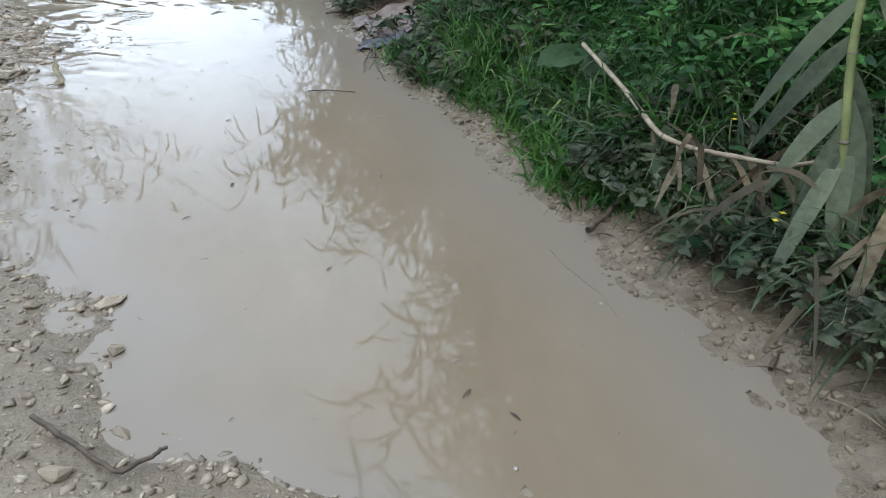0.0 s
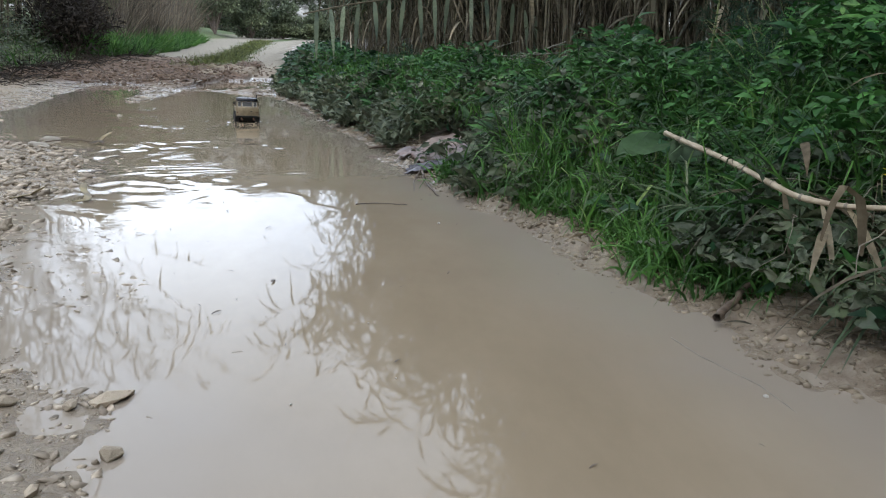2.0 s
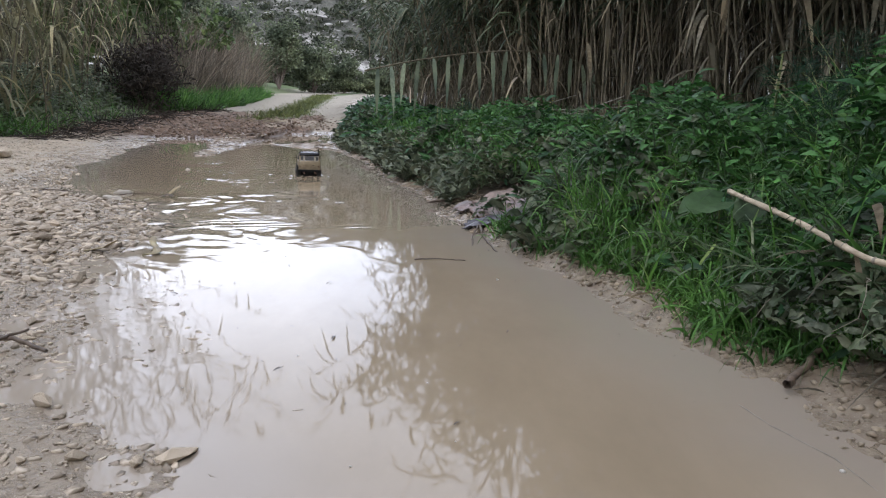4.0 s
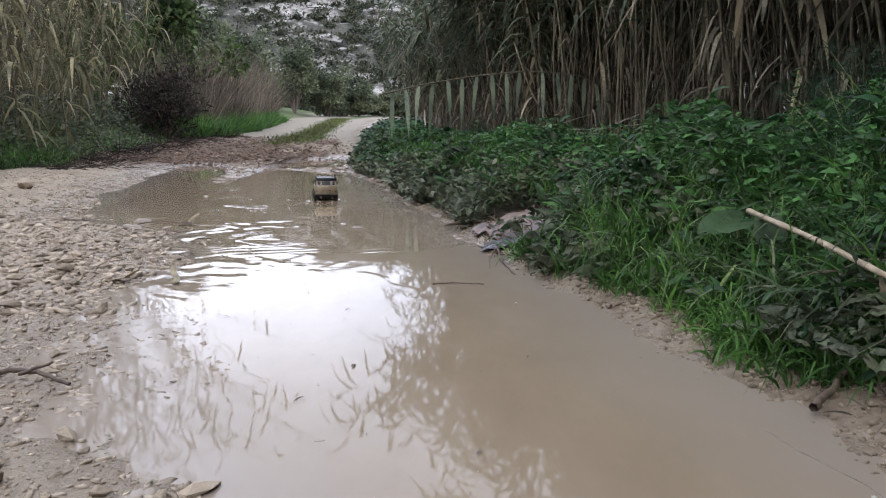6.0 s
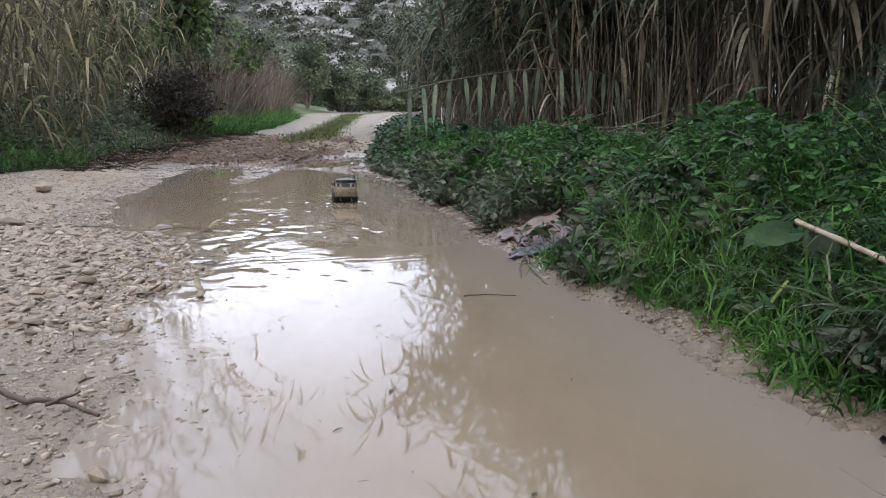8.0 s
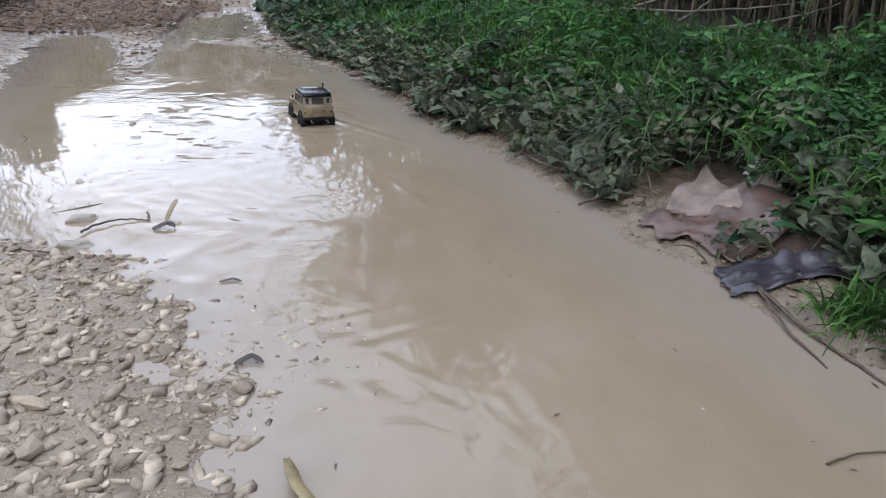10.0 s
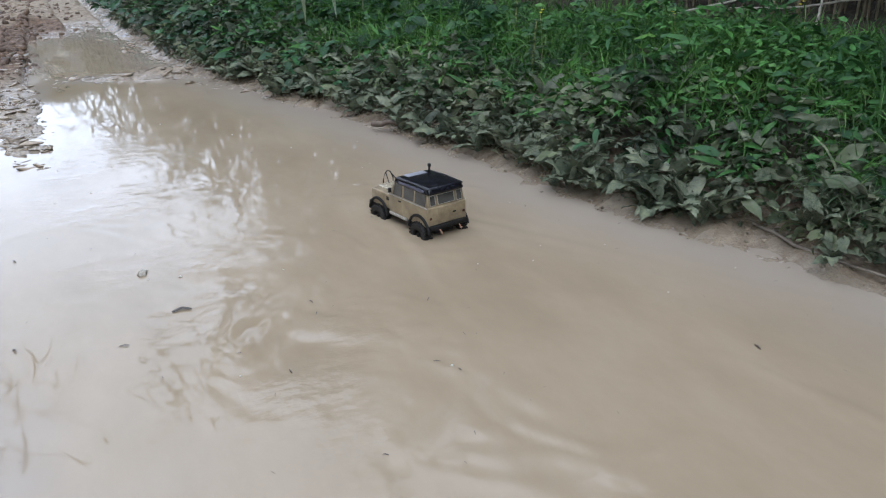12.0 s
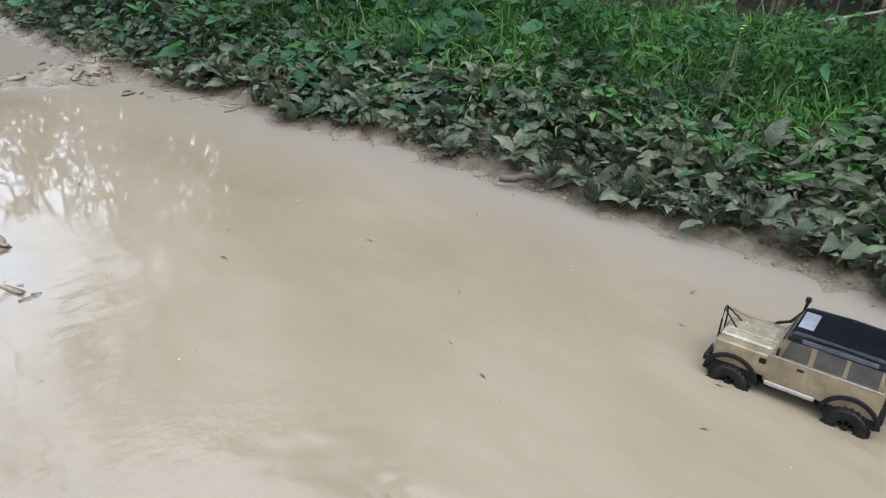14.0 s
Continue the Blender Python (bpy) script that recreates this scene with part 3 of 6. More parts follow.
def broken_stone(seed, corners=13):
    """An angular stone: the hull of a few corners, its edges a little worn."""
    local = np.random.default_rng(900 + seed)
    bm = bmesh.new()
    for p in unit(local.normal(size=(corners, 3))) * local.uniform(0.8, 1.1, (corners, 1)) * (1.0, 0.85, 0.62):
        bm.verts.new(p)
    hull = bmesh.ops.convex_hull(bm, input=bm.verts[:])
    bmesh.ops.delete(bm, geom=[g for g in hull["geom_interior"] if isinstance(g, bmesh.types.BMVert)], context="VERTS")
    data = bpy.data.meshes.new("stone")
    bm.to_mesh(data)
    bm.free()
    return data


def worn_stone(seed):
    """A larger stone: a broken one with rounded corners."""
    bm = bmesh.new()
    rough = broken_stone(seed, 15)
    bm.from_mesh(rough)
    soften(bm, 0.09, 2)
    for v in bm.verts:
        v.co *= 1 + 0.07 * noise.noise(v.co * 4 + Vector((seed, 0, 0)))
    bmesh.ops.triangulate(bm, faces=bm.faces[:])
    data = bpy.data.meshes.new("stone")
    bm.to_mesh(data)
    bm.free()
    return data


def soften(bm, by, segments=2):
    bmesh.ops.recalc_face_normals(bm, faces=bm.faces)
    bmesh.ops.bevel(bm, geom=bm.edges[:], offset=by, segments=segments, profile=0.6, affect="EDGES", clamp_overlap=True)
    return bm


def soup(data):
    """Vertices and triangles of a mesh."""
    v = np.empty(len(data.vertices) * 3, dtype=np.float32)
    data.vertices.foreach_get("co", v)
    f = np.array([p.vertices[:] for p in data.polygons])
    return v.reshape(-1, 3), f


PEBBLE_SHAPES = [soup(broken_stone(k)) for k in range(6)]
STONES = [worn_stone(k + 10) for k in range(8)]
for k in range(200):
    x, y = -16 + 11 * local.normal(), local.uniform(68, 114)
    rock = part("rock_outcrop", STONES[k % 8].copy(), ROCK, None, smooth=False)
    big = 0.25 + 1.15 * local.random() ** 3
    rock.matrix_world = pose(x, y, float(hill_z(np.array(x), np.array(y))) - 0.1 * big, 0, 0, local.uniform(0, 360)) @ Matrix.Diagonal((big * 1.5, big, big * 0.8, 1))
    tagged(rock, "pale limestone outcrop on the hillside", "rock", "hillside rocks")


# ---- reeds ----
def reed_lines(feet, heights, lean, bow, seed, points=7, toward=(0.0, 0.0)):
    local = np.random.default_rng(seed)
    toward = np.array(toward, float).reshape(-1, 2)
    s = np.linspace(0, 1, points)
    tilt = local.normal(size=(len(feet), 2)) * lean + toward * 0.25
    curl = local.normal(size=(len(feet), 2)) * bow + toward
    out = np.zeros((len(feet), points, 3))
    out[..., :2] = feet[:, None, :2] + heights[:, None, None] * (tilt[:, None] * s[:, None] + curl[:, None] * (s ** 2.4)[:, None])
    out[..., 2] = feet[:, None, 2] + heights[:, None] * s * (1 - 0.18 * np.abs(curl).sum(1)[:, None] * s)
    return out


def reed_leaves(lines, per, lo, hi, length, width, droop, seed, upward=0.5):
    """Strap leaves that spring from the stems."""
    local = np.random.default_rng(seed)
    count, points, _ = lines.shape
    s = local.uniform(lo, hi, (count, per)) * (points - 1)
    i = np.clip(s.astype(int), 0, points - 2)
    f = (s - i)[..., None]
    rows = np.arange(count)[:, None]
    base = (lines[rows, i] * (1 - f) + lines[rows, i + 1] * f).reshape(-1, 3)
    turn = local.uniform(0, 2 * np.pi, len(base))
    way = np.stack([np.cos(turn), np.sin(turn), np.full(len(base), upward) + local.normal(size=len(base)) * 0.35], 1)
    side = np.stack([-np.sin(turn), np.cos(turn), local.normal(size=len(base)) * 0.3], 1)
    return ribbons(base, way, length * local.uniform(0.55, 1.3, len(base)), width * local.uniform(0.6, 1.3, len(base)), droop * local.uniform(0.5, 1.5, len(base)), 5, side)


def reed_radii(lines, thick):
    s = np.linspace(1, 0.35, lines.shape[1])
    return np.tile(thick * s, (len(lines), 1))


CANE_Y = (-4, 1.0, 3.0, 5.0, 7.0, 8.5, 10.0, 12.0, 15.0, 20.0, 30.0)
CANE_X = (3.6, 3.5, 3.1, 2.7, 2.15, 1.8, 1.45, 0.85, 0.1, -0.7, -1.9)


def cane_front(y):
    return np.interp(y, CANE_Y, CANE_X)


def lean_over(y):
    """How far the reeds hang over the track, along its length."""
    return np.stack([-np.interp(y, (4, 6.0, 7.5, 10.0, 11.6, 13.0, 14.0), (0.42, 0.3, 0.03, 0.05, 0.34, 0.36, 0.28)), np.full(len(y), -0.05)], 1)


def feet_in(ys, depth_lo, depth_hi, seed):
    local = np.random.default_rng(seed)
    x = cane_front(ys) + local.uniform(depth_lo, depth_hi, len(ys))
    return np.stack([x, ys, ground_z(x, ys) - 0.03], 1)


# the thicket behind: nobody could count it
local = np.random.default_rng(51)
feet = feet_in(np.concatenate([local.uniform(-9, 13, 2700), local.uniform(13, 27, 400)]), 0.3, 4.4, 52)
lines = reed_lines(feet, local.uniform(3.2, 4.9, len(feet)) * (1 - 0.26 * rise(12.6, 15, feet[:, 1])), 0.07, 0.09, 53, 7, lean_over(feet[:, 1]))
tagged(part("reed_thicket_stems", sheet("reed_thicket_stems", *tubes(lines, reed_radii(lines, 0.0095), 4)), STALK), "dense thicket of brown giant reed stems", "reeds", kind="stuff")
tagged(part("reed_thicket_dead_leaves", sheet("reed_thicket_dead_leaves", *reed_leaves(lines, 9, 0.04, 0.6, 0.55, 0.02, 3.4, 54, -0.4)), DRY), "hanging dead leaves in the reed thicket", "reeds", kind="stuff")
tagged(part("reed_thicket_leaves", sheet("reed_thicket_leaves", *reed_leaves(lines, 20, 0.42, 1.0, 0.7, 0.052, 1.9, 55, 0.5)), REED), "grey-green strap leaves high in the reed thicket", "reeds", kind="stuff")

# the front row, reed by reed
PALE_DRY = leaf_material("pale_dry_reed_leaf", (0.1, 0.088, 0.062), (0.3, 0.265, 0.195), (0.55, 0.49, 0.38), 0.75, False, 0.25)
front_y = np.concatenate([local.uniform(0.5, 12, 70), local.uniform(12, 22, 20)])
feet = feet_in(front_y, -0.15, 0.4, 56)
lines = reed_lines(feet, local.uniform(3.0, 4.6, len(feet)) * (1 - 0.26 * rise(12.6, 15, feet[:, 1])), 0.08, 0.12, 57, 7, lean_over(feet[:, 1]) * 0.9)
for k in range(len(lines)):
    one = lines[k : k + 1]
    reed = tagged(new("giant_reed"), "tall dry giant reed with hanging strap leaves", "reed", "reeds along the bank")
    part("stalk", sheet("stalk", *tubes(one, reed_radii(one, 0.014), 6)), STALK, reed)
    part("dry_foliage", sheet("dry_foliage", *reed_leaves(one, 15 if front_y[k] < 6.5 else 8, 0.12, 0.8, 0.6, 0.034, 3.2, 600 + k, -0.2)), PALE_DRY if front_y[k] < 6.5 else DRY, reed)
    part("foliage", sheet("foliage", *reed_leaves(one, 12, 0.35, 1.0, 0.65, 0.05, 1.9, 700 + k, 0.5)), REED, reed)

# reeds beyond the left verge
OLIVE = leaf_material("olive_reed_leaf", (0.1, 0.095, 0.056), (0.41, 0.375, 0.225), (0.74, 0.65, 0.45), 0.6, False, 0.35)
local = np.random.default_rng(61)
ly = np.concatenate([local.uniform(5.5, 17.0, 280), local.uniform(-9, 5.5, 330)])
lx = verge(ly) - 0.5 - local.random(610) ** 0.8 * 3.6
feet = np.stack([lx, ly, ground_z(lx, ly) - 0.03], 1)
lines = reed_lines(feet, local.uniform(3.4, 5.4, len(feet)) + 1.1 * rise(9, 12, ly), 0.1, 0.16, 62, 7, (0.3, -0.05))
tagged(part("verge_reed_stems", sheet("verge_reed_stems", *tubes(lines, reed_radii(lines, 0.013), 4)), STALK), "tangled reed stems beyond the grassy verge", "reeds", kind="stuff")
tagged(part("verge_reed_leaves", sheet("verge_reed_leaves", *joined(reed_leaves(lines, 17, 0.12, 1.0, 0.6, 0.042, 2.7, 63, 0.4), reed_leaves(lines, 9, 0.02, 0.45, 0.45, 0.026, 2.5, 64, 0.2))), OLIVE), "olive and straw-coloured reed leaves beyond the verge", "reeds", kind="stuff")
for k, (x, y) in enumerate(((-5.05, 9.2), (-5.3, 9.9), (-5.15, 10.6), (-5.5, 11.3), (-5.35, 8.5), (-5.75, 12.2), (-5.6, 9.5), (-5.9, 10.4))):
    one = reed_lines(np.array([(x, y, float(ground_z(np.array(x), np.array(y))) - 0.02)]), np.array([2.3 + 0.2 * (k % 4)]), 0.12, 0.22, 640 + k)
    reed = tagged(new("giant_reed"), "drooping olive giant reed on the grassy verge", "reed", "reeds beyond the verge")
    part("stalk", sheet("stalk", *tubes(one, reed_radii(one, 0.013), 6)), STALK, reed)
    part("foliage", sheet("foliage", *reed_leaves(one, 26, 0.1, 1.0, 0.65, 0.046, 3.2, 660 + k, 0.4)), OLIVE, reed)

# unseen reeds added across the track behind, to block low light
by = local.uniform(-12, -9, 420)
bx = local.uniform(-8, 5, 420)
feet = np.stack([bx, by, ground_z(bx, by) - 0.03], 1)
lines = reed_lines(feet, local.uniform(3.2, 5.6, len(feet)), 0.1, 0.15, 66)
tagged(part("rear_reed_stems", sheet("rear_reed_stems", *tubes(lines, reed_radii(lines, 0.013), 4)), STALK), "unseen reed stems added behind to block low light", "reeds", kind="stuff")
tagged(part("rear_reed_leaves", sheet("rear_reed_leaves", *reed_leaves(lines, 22, 0.05, 1.0, 0.65, 0.06, 2.2, 67, 0.3)), REED), "unseen reed leaves added behind to block low light", "reeds", kind="stuff")

# ---- shrubs and trees at the end of the track ----
def bush(x, y, wide, high, count, material, leaf, size, seed, label, name="bush", limbs=7):
    local = np.random.default_rng(seed)
    z = float(ground_z(np.array(x), np.array(y)))
    base = tagged(new(name), label, name.split("_")[-1])
    base.location = (x, y, z)
    tips = unit(local.normal(size=(limbs, 3)) * (1, 1, 0.4) + (0, 0, 0.9)) * (wide * 0.8, wide * 0.8, high)
    s = np.linspace(0, 1, 5)[None, :, None]
    lines = tips[:, None] * s + local.normal(size=(limbs, 5, 3)) * 0.04 * s * high
    part("stem", sheet("stem", *tubes(lines, np.tile(np.linspace(0.03, 0.008, 5) * high * 0.5, (limbs, 1)), 5)), TWIG, base)
    clumps = np.concatenate([tips * f for f in (0.5, 0.75, 0.95)]) + local.normal(size=(limbs * 3, 3)) * wide * 0.15
    clumps[:, 2] = np.abs(clumps[:, 2])
    part("crown", sheet("crown", *leaf_cloud(clumps, np.tile((wide * 0.38, wide * 0.38, high * 0.26), (len(clumps), 1)), count // len(clumps), leaf, size, seed + 1, 0.9)), material, base)
    return base


HEDGE = leaf_material("hedge_leaf", (0.085, 0.105, 0.062), (0.2, 0.235, 0.135), (0.32, 0.34, 0.21), 0.6, False, 0.2, grain=8)
TREE_LEAF = leaf_material("tree_leaf", (0.05, 0.085, 0.028), (0.125, 0.185, 0.06), (0.22, 0.28, 0.1), 0.5, False, 0.25, grain=8)
bush(-5.6, 15.6, 0.95, 1.25, 3600, BROWN_SHRUB, NARROW, 0.12, 71, "dark brown leafless shrub on the verge", "dead_shrub", 12)
bush(-6.3, 17.2, 0.9, 1.3, 3000, BROWN_SHRUB, NARROW, 0.12, 72, "dark brown leafless shrub on the verge", "dead_shrub", 12)
bush(-7.5, 21.5, 1.5, 4.3, 6000, TREE_LEAF, LEAF, 0.17, 73, "leafy green tree behind the verge reeds", "small_tree", 9)
bush(-10.5, 23.0, 2.2, 3.4, 3800, TREE_LEAF, LEAF, 0.2, 74, "leafy green tree behind the verge reeds", "small_tree", 9)
for k, (x, y, wide, high) in enumerate(((-10.6, 33.0, 1.7, 3.4), (-9.4, 37.0, 1.6, 3.2), (-11.5, 46.0, 2.3, 4.4), (-9.2, 47.0, 1.9, 3.6), (-7.4, 49.0, 1.8, 2.8), (-5.8, 51.0, 1.7, 2.0), (-4.3, 52.0, 1.6, 1.5), (-2.8, 53.0, 1.6, 1.2))):
    bush(x, y, wide, high, 6500, HEDGE, LEAF, 0.13, 75 + k, "tangled grey-green bush beside the far track", "bush", 9)
for k, x in enumerate((-14.5, -11.5, -1.2, 1.8)):
    bush(x, 56 + 2.0 * math.sin(k * 2.1), 2.5, 2.2 + 0.5 * math.sin(k * 1.7), 4000, HEDGE, LEAF, 0.2, 95 + k, "rounded grey-green bush closing the far end of the track", "bush")

BRUSH = leaf_material("dry_brush_twigs", (0.1, 0.08, 0.06), (0.27, 0.22, 0.17), (0.44, 0.37, 0.28), 0.8, False, 0.15)
local = np.random.default_rng(91)
ty = local.uniform(18.5, 38, 3800)
tx = verge(ty) - 0.3 - local.random(3800) * 1.8
tz = ground_z(tx, ty)
data = sheet("tall_dry_grass", *ribbons(np.stack([tx, ty, tz], 1), np.stack([local.normal(size=3800) * 0.32, local.normal(size=3800) * 0.32, np.ones(3800)], 1), local.uniform(0.9, 2.9, 3800), 0.016, 0.5, 4))
tagged(part("tall_dry_grass", data, BRUSH), "tall dry brown brush beyond the verge", "grass", kind="stuff")


# ---- undergrowth on the bank ----
def canopy(u, y):
    """Height of the herbs u metres inland of the water's edge."""
    x = shore_right(y) + u
    low = (1 - 0.38 * rise(3.9, 5.4, y) * rise(0.5, 1.2, u)) * (1 - 0.6 * rise(4.2, 5.4, y) * rise(1.1, 1.8, u))
    lump = 0.4 + 1.2 * value_noise(x, y, 0.5, 15) * (0.45 + 1.1 * value_noise(x, y, 0.17, 16))
    tall = 1 + 0.14 * np.exp(-((x - 2.0) ** 2 + (y - 3.6) ** 2) / 0.5) - 0.3 * np.exp(-((x - 1.3) ** 2 + (y - 3.45) ** 2) / 0.12)
    return (0.06 + 0.10 * rise(0.05, 0.3, u) + 0.29 * rise(0.25, 1.3, u)) * lump * tall * low


def bank_points(count, u_lo, u_hi, y_lo, y_hi, seed, power=1.0):
    local = np.random.default_rng(seed)
    y = y_lo + (y_hi - y_lo) * local.random(count) ** power
    u = local.uniform(u_lo, u_hi, count)
    return u, y


def bank_leaves(count, u_lo, u_hi, y_lo, y_hi, template, size, seed, power=1.3, layer=0.55, tumble=0.45, near=0.15):
    """Leaves that fill the upper layer of the canopy, facing the light."""
    local = np.random.default_rng(seed)
    u, y = bank_points(count, u_lo, u_hi, y_lo, y_hi, seed, power)
    x = shore_right(y) + u
    keep = (x < cane_front(y) + 0.4 - 1.0 * rise(4.6, 6, y) * (1 - 0.6 * rise(9, 11, y))) & ~((y > 3.15) & (y < 3.7) & (x < 0.72)) & ~((y > 3.82) & (y < 4.4) & (x < 0.76))
    keep &= (y > 1.55) | (y < 0.2) | (local.random(count) < near)
    u, y, x = u[keep], y[keep], x[keep]
    z = ground_z(x, y) + 0.03 + canopy(u, y) * (1 - layer * local.random(len(x)) ** 1.5)
    turn = local.uniform(0, 2 * np.pi, len(x))
    ways = np.stack([np.cos(turn), np.sin(turn), local.normal(size=len(x)) * 0.4], 1)
    ups = np.stack([local.normal(size=len(x)) * tumble - 0.3, local.normal(size=len(x)) * tumble - 0.15, np.ones(len(x))], 1)
    return scatter(template, np.stack([x, y, z], 1), ways, ups, size * (0.4 + 1.25 * local.random(len(x)) ** 1.5))


tagged(part("bank_herbs", sheet("bank_herbs", *joined(bank_leaves(46000, 0.3, 3.4, 0.2, 14, TINY, 0.036, 101, 1.3, 0.45, 0.6), bank_leaves(8000, 0.3, 3.2, 0.3, 13, SLIM, 0.048, 106, 1.3, 0.5, 0.8), bank_leaves(14000, 0.2, 3.0, 0.5, 12, NARROW, 0.075, 102, 1.3, 0.5, 1.2))), HERB), "dense bright green herbs covering the bank", "herbs", kind="stuff")
# the low leaves' darker green puts the shade of the gaps into colour
tagged(part("bank_dark_herbs", sheet("bank_dark_herbs", *joined(bank_leaves(11000, 0.15, 3.2, 0.2, 16, SLIM, 0.06, 103, 1.2, 0.9, 0.8), bank_leaves(9000, 0.1, 2.5, 8, 24, LEAF, 0.08, 104, 1.0), bank_leaves(8000, 0.1, 2.8, -6, 0.6, SLIM, 0.07, 109, 1.0, 0.7, 0.8, 1.0))), DARK_HERB), "darker filler leaves that deepen the gaps under the bank herbs", "herbs", kind="stuff")
FRESH_HERB = leaf_material("fresh_herb_leaf", (0.055, 0.145, 0.045), (0.126, 0.325, 0.085), (0.24, 0.4, 0.13), 0.5, False, 0.22)
tagged(part("fresh_herbs", sheet("fresh_herbs", *joined(bank_leaves(11000, 0.5, 2.3, 0.5, 4.8, TINY, 0.036, 107, 1.0, 0.3, 0.6), bank_leaves(3500, 0.6, 2.3, 0.5, 4.8, SLIM, 0.046, 108, 1.0, 0.3, 0.8))), FRESH_HERB), "fresh light green herbs on the near bank", "herbs", kind="stuff")
sets = []
for k, shape in enumerate(RAGGED):
    sets += [bank_leaves(800, 0.06, 0.6, 2.6, 13, shape, 0.065, 105 + k, 1.0, 0.6, 1.2), bank_leaves(2200, 0.04, 0.75, 2.6, 11, shape, 0.034, 115 + k, 1.0, 0.95, 1.2)]
sets += [bank_leaves(900, 0.1, 1.1, 0.4, 1.75, shape, 0.042, 135 + k, 1.0, 0.9, 1.1, 1.0) for k, shape in enumerate(RAGGED)]
tagged(part("bank_dusty_leaves", sheet("bank_dusty_leaves", *joined(*sets)), DUSTY_MASS), "dusty grey-green leaves along the puddle's edge", "herbs", kind="stuff")
sets = [bank_leaves(450, 0.4, 2.4, 0.4, 11, shape, 0.045, 125 + k, 1.2, 0.6, 0.9) for k, shape in enumerate(RAGGED)]
tagged(part("bank_broad_leaves", sheet("bank_broad_leaves", *joined(*sets)), HERB), "broad green leaves among the bank herbs", "herbs", kind="stuff")


def grass_patch(x, y, spread_by, count, high, local):
    gx, gy = x + local.normal(size=count) * spread_by, y + local.normal(size=count) * spread_by
    way = np.stack([local.normal(size=count) * 0.35, local.normal(size=count) * 0.35, np.ones(count)], 1)
    return ribbons(np.stack([gx, gy, ground_z(gx, gy) - 0.005], 1), way, high * local.uniform(0.5, 1.3, count), local.uniform(0.005, 0.01, count), local.uniform(0.6, 2.4, count), 5)


local = np.random.default_rng(111)
sets = []
for k in range(90):
    u, y = local.uniform(0.1, 0.45), local.uniform(1.5, 3.3)
    sets.append(grass_patch(float(shore_right(np.array(y))) + u, y, 0.04, 60, 0.15, local))
for k in range(480):
    u, y = local.uniform(0.5, 1.9), (local.uniform(4.4, 10.0) if k % 3 else local.uniform(1.7, 4.4))
    x = float(shore_right(np.array(y))) + u
    if 3.3 < y < 4.4 and x < 0.85:
        continue
    high = 0.22 if y > 4.4 else 0.17
    patch = grass_patch(x, y, 0.1, 70, high, local)
    patch[0][:, 2] += float(canopy(np.array(u), np.array(y))) * 0.5
    sets.append(patch)
for k in range(50):
    u, y = 0.22 + 1.0 * local.random() ** 1.3, local.uniform(1.6, 3.3)
    patch = grass_patch(float(shore_right(np.array(y))) + u, y, 0.06, 42, 0.27, local)
    patch[0][:, 2] += float(canopy(np.array(u), np.array(y))) * 0.45
    sets.append(patch)
tagged(part("bank_grass", sheet("bank_grass", *joined(*sets)), GRASS), "fresh green grass tufts on the bank", "grass", kind="stuff")

# long dull blades that hang over the foot of the bank
local = np.random.default_rng(118)
DULL_GRASS = leaf_material("dull_grass_blade", (0.055, 0.09, 0.045), (0.145, 0.21, 0.11), (0.32, 0.33, 0.21), 0.5, False, 0.2)
ny = 0.7 + 4.6 * local.random(7000) ** 1.2
nu = 0.22 + 1.7 * local.random(7000) ** 1.4
nx = shore_right(ny) + nu
nx = np.where((ny > 3.3) & (ny < 4.4) & (nx < 0.85), nx + 0.4, nx)
nz = ground_z(nx, ny) + canopy(nu, ny) * local.uniform(0.3, 0.9, 7000)
hang = ribbons(np.stack([nx, ny, nz], 1), np.stack([local.normal(size=7000) * 0.5 - 0.35, local.normal(size=7000) * 0.5 - 0.2, 0.7 + 0.4 * local.normal(size=7000)], 1), local.uniform(0.1, 0.32, 7000), local.uniform(0.004, 0.01, 7000), local.uniform(0.8, 2.4, 7000), 5)
tagged(part("hanging_grass", sheet("hanging_grass", *hang), DULL_GRASS), "long dull green grass hanging over the bank's foot", "grass", kind="stuff")

local = np.random.default_rng(121)
n_blades = 15000
vy = 4.5 + 32 * local.random(n_blades) ** 1.4
keep = (vy < 9.6) | (vy > 16.5) | (local.random(n_blades) < 0.15)
vy = vy[keep]
n_blades = len(vy)
vx = verge(vy) + 0.15 - local.random(n_blades) ** 1.3 * 2.3
blades = ribbons(np.stack([vx, vy, ground_z(vx, vy) - 0.01], 1), np.stack([local.normal(size=n_blades) * 0.4, local.normal(size=n_blades) * 0.4, np.ones(n_blades)], 1), local.uniform(0.12, 0.42, n_blades), 0.014, 1.0, 3)
by = local.uniform(-6, 4.8, 7000)
bx = verge(by) + 0.15 - local.random(7000) ** 1.3 * 2.3
blades = joined(blades, ribbons(np.stack([bx, by, ground_z(bx, by) - 0.01], 1), np.stack([local.normal(size=7000) * 0.4, local.normal(size=7000) * 0.4, np.ones(7000)], 1), local.uniform(0.12, 0.42, 7000), 0.014, 1.0, 3))
ey = local.uniform(16, 34, 12000)
ex = verge(ey) + 0.25 - local.random(12000) * 1.5
blades = joined(blades, ribbons(np.stack([ex, ey, ground_z(ex, ey) - 0.01], 1), np.stack([local.normal(size=12000) * 0.4, local.normal(size=12000) * 0.4, np.ones(12000)], 1), local.uniform(0.2, 0.75, 12000), 0.022, 1.0, 3))
my = local.uniform(14.5, 42, 7000)
